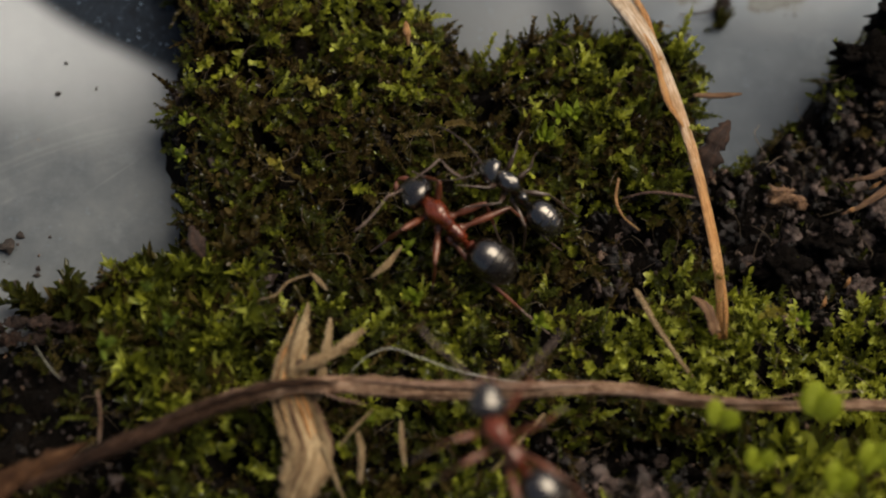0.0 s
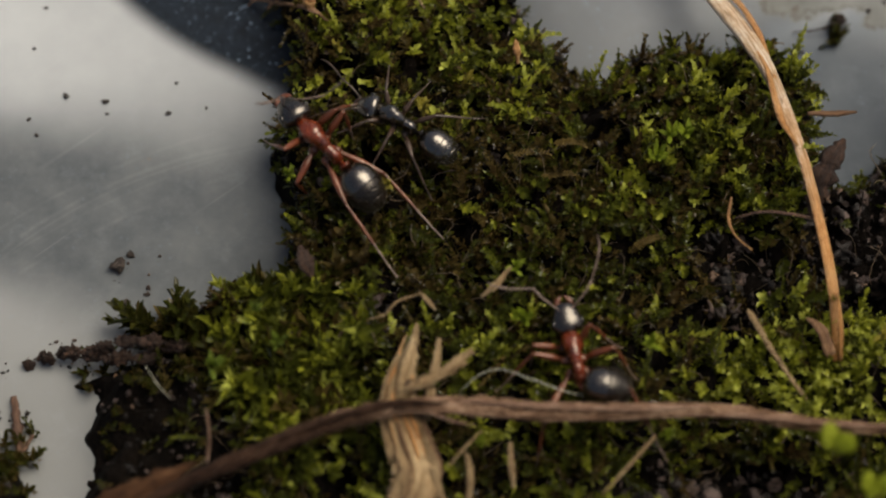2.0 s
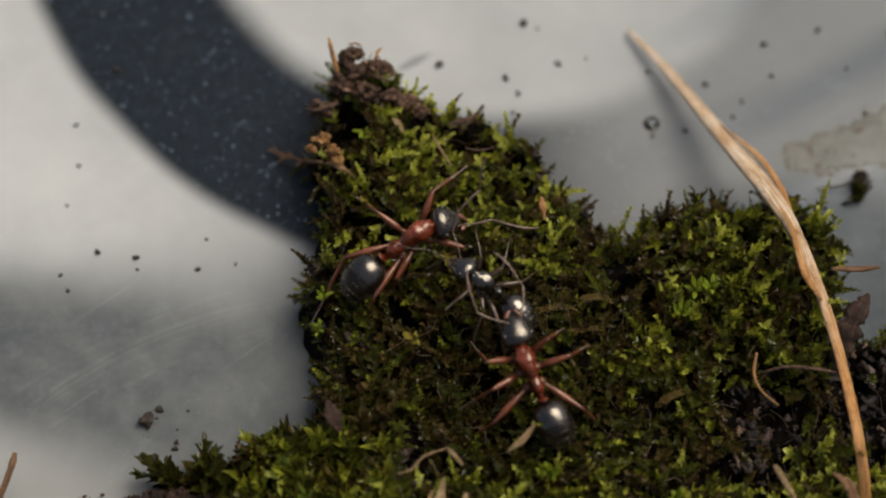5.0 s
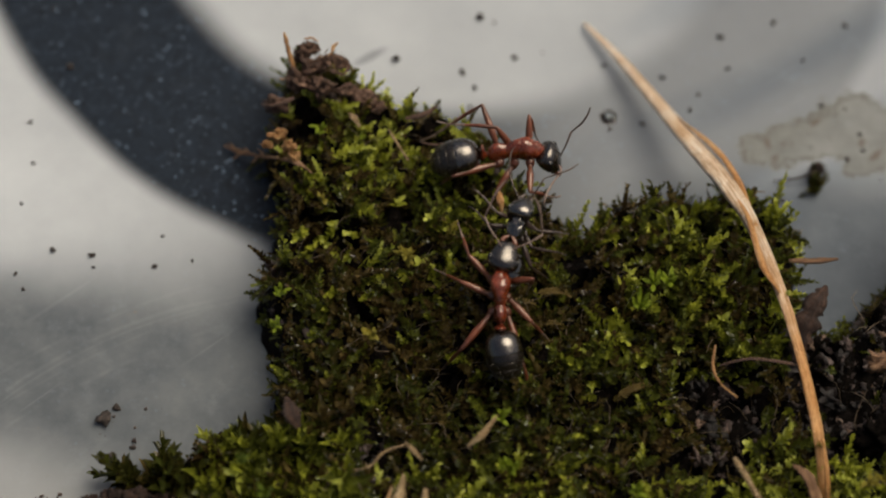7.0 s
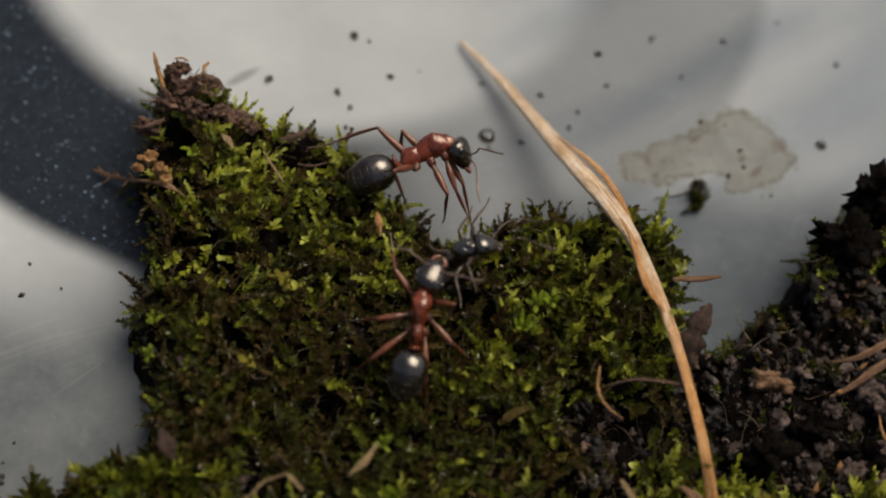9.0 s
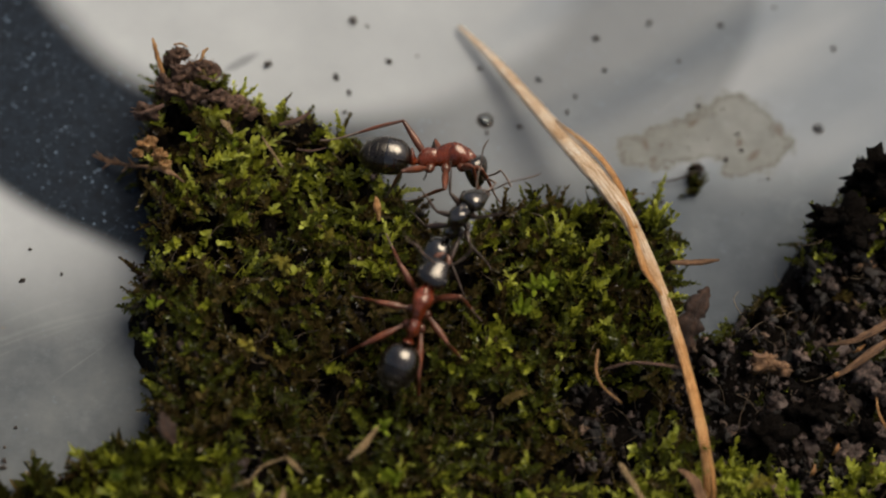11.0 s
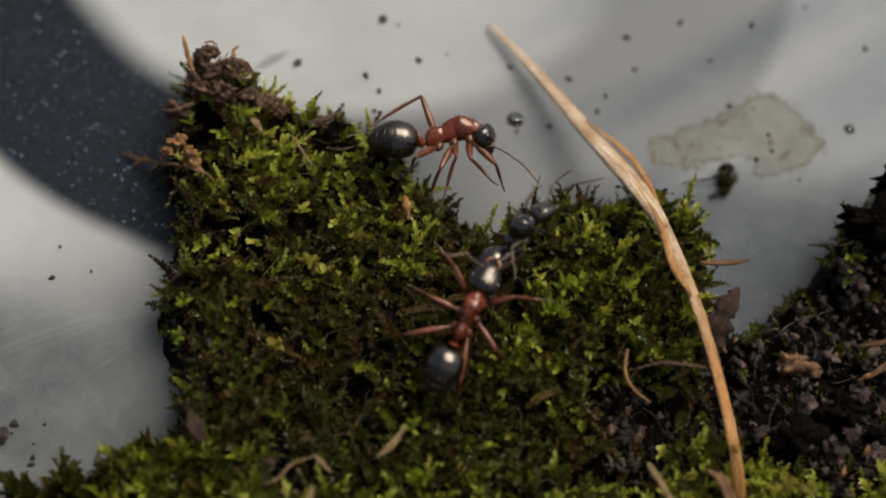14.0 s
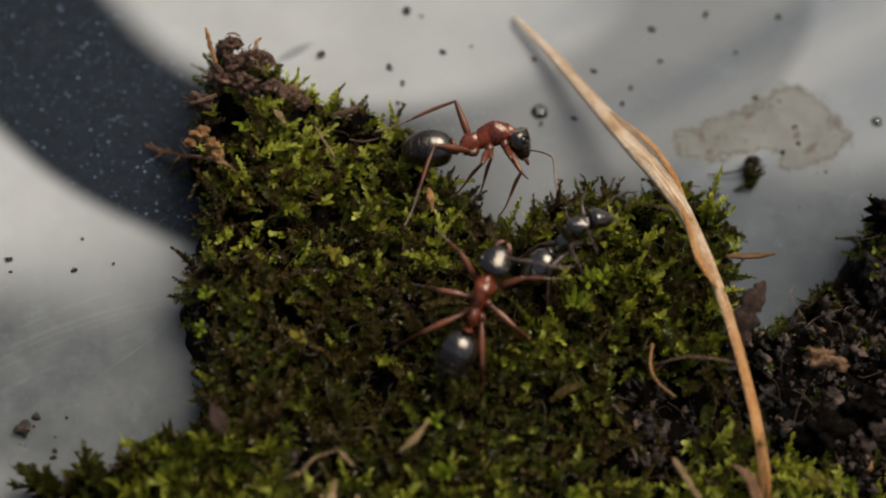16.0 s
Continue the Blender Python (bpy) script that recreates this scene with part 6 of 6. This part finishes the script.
FOLLOWER_LEGS = [
    (0, 52, 20, 70, -50, -52, 20, -70, -50, 97, 22, 110, -55, -115, 38, -115, -62, 142, 26, 150, -48, -142, 26, -150, -48, 41, 3, 41, 4, -52, -2, -43, 0),
    (1, 83, 36, 4, -73, -84, 66, -84, -62, 97, 22, 110, -55, -115, 38, -115, -62, 129, -1, 129, -62, -121, 6, -141, -54, 41, 3, 41, 4, -52, -2, -43, 0),
    (1.5, 83, 36, 4, -73, -84, 66, -84, -62, 97, 22, 110, -55, -115, 38, -115, -62, 129, -1, 129, -62, -121, 6, -141, -54, 41, 3, 41, 4, -52, -2, -43, 0),
    (2, 83, 36, 4, -73, -84, 66, -84, -62, 97, 22, 110, -55, -115, 38, -115, -62, 129, -1, 129, -62, -121, 6, -141, -54, 35, -3, 68, -4, -44, 4, -19, 2),
    (3, 83, 36, 4, -73, -84, 66, -84, -62, 97, 22, 110, -55, -105, 6, -105, -60, 129, -1, 129, -62, -121, 6, -141, -54, 47, -1, 42, 1, -56, 6, -44, 40),
    (4, 83, 36, 4, -73, -62, 52, -62, -62, 97, 22, 110, -55, -139, 9, -109, -42, 116, 0, 116, -62, -148, 11, -148, -62, 46, -5, 38, -3, -25, 2, -15, 2),
    (4.5, 83, 36, 4, -73, -69, 56, -69, -62, 97, 22, 110, -55, -80, 22, -80, -62, 110, -3, 110, -62, -148, 11, -148, -62, 67, -7, 15, -4, -10, -1, 25, -4),
    (7, 44, 0, 19, -50, -85, 46, -196, -72, 65, 0, 65, -62, -135, 4, -135, -62, 141, 2, 141, -62, -163, 4, -167, -37, 52, 1, -4, 12, -48, 3, 27, 28),
    (8, 44, 0, 19, -50, -85, 46, -196, -72, 108, 6, 108, -62, -117, -1, -117, -62, 140, 6, 140, -62, -160, 2, -163, -24, 36, 4, 85, 63, -67, 55, -98, 43),
    (9, 44, 0, 19, -50, -85, 46, -196, -72, 108, 5, 108, -62, -129, 1, -129, -62, 135, 6, 135, -62, -168, 4, -170, -55, 86, 41, 110, 76, -76, 45, -78, 60),
    (12.5, 52, 20, 70, -50, -52, 20, -70, -50, 92, 6, 92, -62, -124, -1, -124, -62, 133, 7, 133, -62, -159, 3, -163, -48, 70, 55, 66, 70, -13, 47, 36, 75),
    (14.5, 52, 20, 70, -50, -52, 20, -70, -50, 89, 4, 89, -62, -116, 0, -116, -62, 126, 5, 126, -62, -165, 3, -174, -48, 69, 52, 134, 62, -45, 55, -56, 67),
    (16, 52, 20, 70, -50, -52, 20, -70, -50, 99, 5, 99, -62, -110, -1, -110, -62, 136, 5, 136, -62, -158, 2, -160, -56, -2, 76, 35, 64, -73, 38, -68, 18),
]
VICTIM_LEGS = [
    (0, 40, 30, 30, -20, -50, 20, -80, -30, 80, 35, 60, -30, -100, 25, -120, -40, 140, 30, 150, -30, -135, 34, -160, -10, 35, 20, 10, -10, -40, 24, -20, -10),
    (4, 60, 40, 80, -10, -42, 34, -60, -20, 105, 40, 120, -10, -84, 40, -70, -10, 132, 20, 160, -20, -150, 40, -140, -20, 20, 30, 40, 0, -30, 14, -60, -10),
    (8, 44, 20, 60, -30, -64, 40, -90, -10, 84, 24, 100, -40, -112, 44, -90, 0, 150, 40, 140, -10, -128, 24, -150, -30, 45, 10, 10, -20, -20, 30, -40, 0),
    (12, 66, 44, 40, 0, -46, 22, -30, -30, 110, 40, 90, -10, -92, 30, -120, -30, 128, 30, 120, -30, -146, 40, -120, 0, 25, 24, 50, 0, -45, 10, -10, -20),
    (16, 50, 30, 70, -20, -60, 34, -80, 0, 92, 30, 110, -20, -108, 40, -100, -20, 144, 24, 160, 0, -134, 30, -150, -30, 35, 14, 20, -10, -30, 24, -50, -10),
]


def aim(az, el):
    return pose(0, 0, 0, 0, -el, az)


def motions():
    for n, (ant, rows, bends) in enumerate(((CLIMBER, CLIMBER_ROWS, CLIMBER_LEGS), (FOLLOWER, FOLLOWER_ROWS, FOLLOWER_LEGS), (VICTIM, VICTIM_ROWS, VICTIM_LEGS))):
        body, head, abdomen, feelers, limbs = ant
        walk(body, [(t, pose(x * MM, y * MM, z * MM, rx, ry, rz)) for t, x, y, z, rx, ry, rz, hy, hp, gy, gp in rows])
        walk(head, [(t, pose(2.20 * MM, 0, 0.04 * MM, 0, -hp, hy)) for t, x, y, z, rx, ry, rz, hy, hp, gy, gp in rows])
        walk(abdomen, [(t, pose(-0.24 * MM, 0, -0.05 * MM, 0, -gp, gy)) for t, x, y, z, rx, ry, rz, hy, hp, gy, gp in rows])
        times = [i * 0.25 for i in range(65)]
        keyed = np.array(bends, dtype=float)
        held = [[float(np.interp(t, keyed[:, 0], keyed[:, c])) for c in range(1, 33)] for t in times]
        # the stride, strongest while the ant runs
        pace = (lambda t: 0.35 if t < 3.0 else 0.15 if t < 8.5 else 0.06, lambda t: 1.0 if t < 2.6 else 0.2 if t < 8.5 else 0.08, lambda t: 0.5)[n]
        for k, (leg, below, toes, hip, length, where, s) in enumerate(limbs):
            phase = {"front": 0.0, "middle": math.pi, "hind": 0.0}[where] + (0 if s > 0 else math.pi) + n
            upper, lower = [], []
            for t, v in zip(times, held):
                az, el, az2, el2 = v[4 * k:4 * k + 4]
                swing, lift = 18 * pace(t) * math.sin(7.0 * t + phase), 8 * pace(t) * math.cos(7.0 * t + phase)
                thigh = aim(az + swing, el + lift)
                upper.append((t, Matrix.Translation(hip) @ thigh))
                lower.append((t, Matrix.Translation((length, 0, 0)) @ thigh.inverted() @ aim(az2 + swing, el2 + lift)))
            walk(leg, upper)
            walk(below, lower)
            walk(toes, lower)
        for k, (f, g, s) in enumerate(feelers):
            upper, lower = [], []
            for t, v in zip(times, held):
                az, el, az2, el2 = v[24 + 4 * k:28 + 4 * k]
                sway = 5 * math.sin(3.1 * t + n + s)
                base = Matrix.Translation(Vector((0.92, s * 0.20, 0.14)) * MM) @ aim(az + sway, el)
                upper.append((t, base))
                lower.append((t, Matrix.Translation(base @ Vector((SCAPE * MM, 0, 0))) @ aim(az2 + 1.6 * sway, el2)))
            walk(f, upper)
            walk(g, lower)


motions()
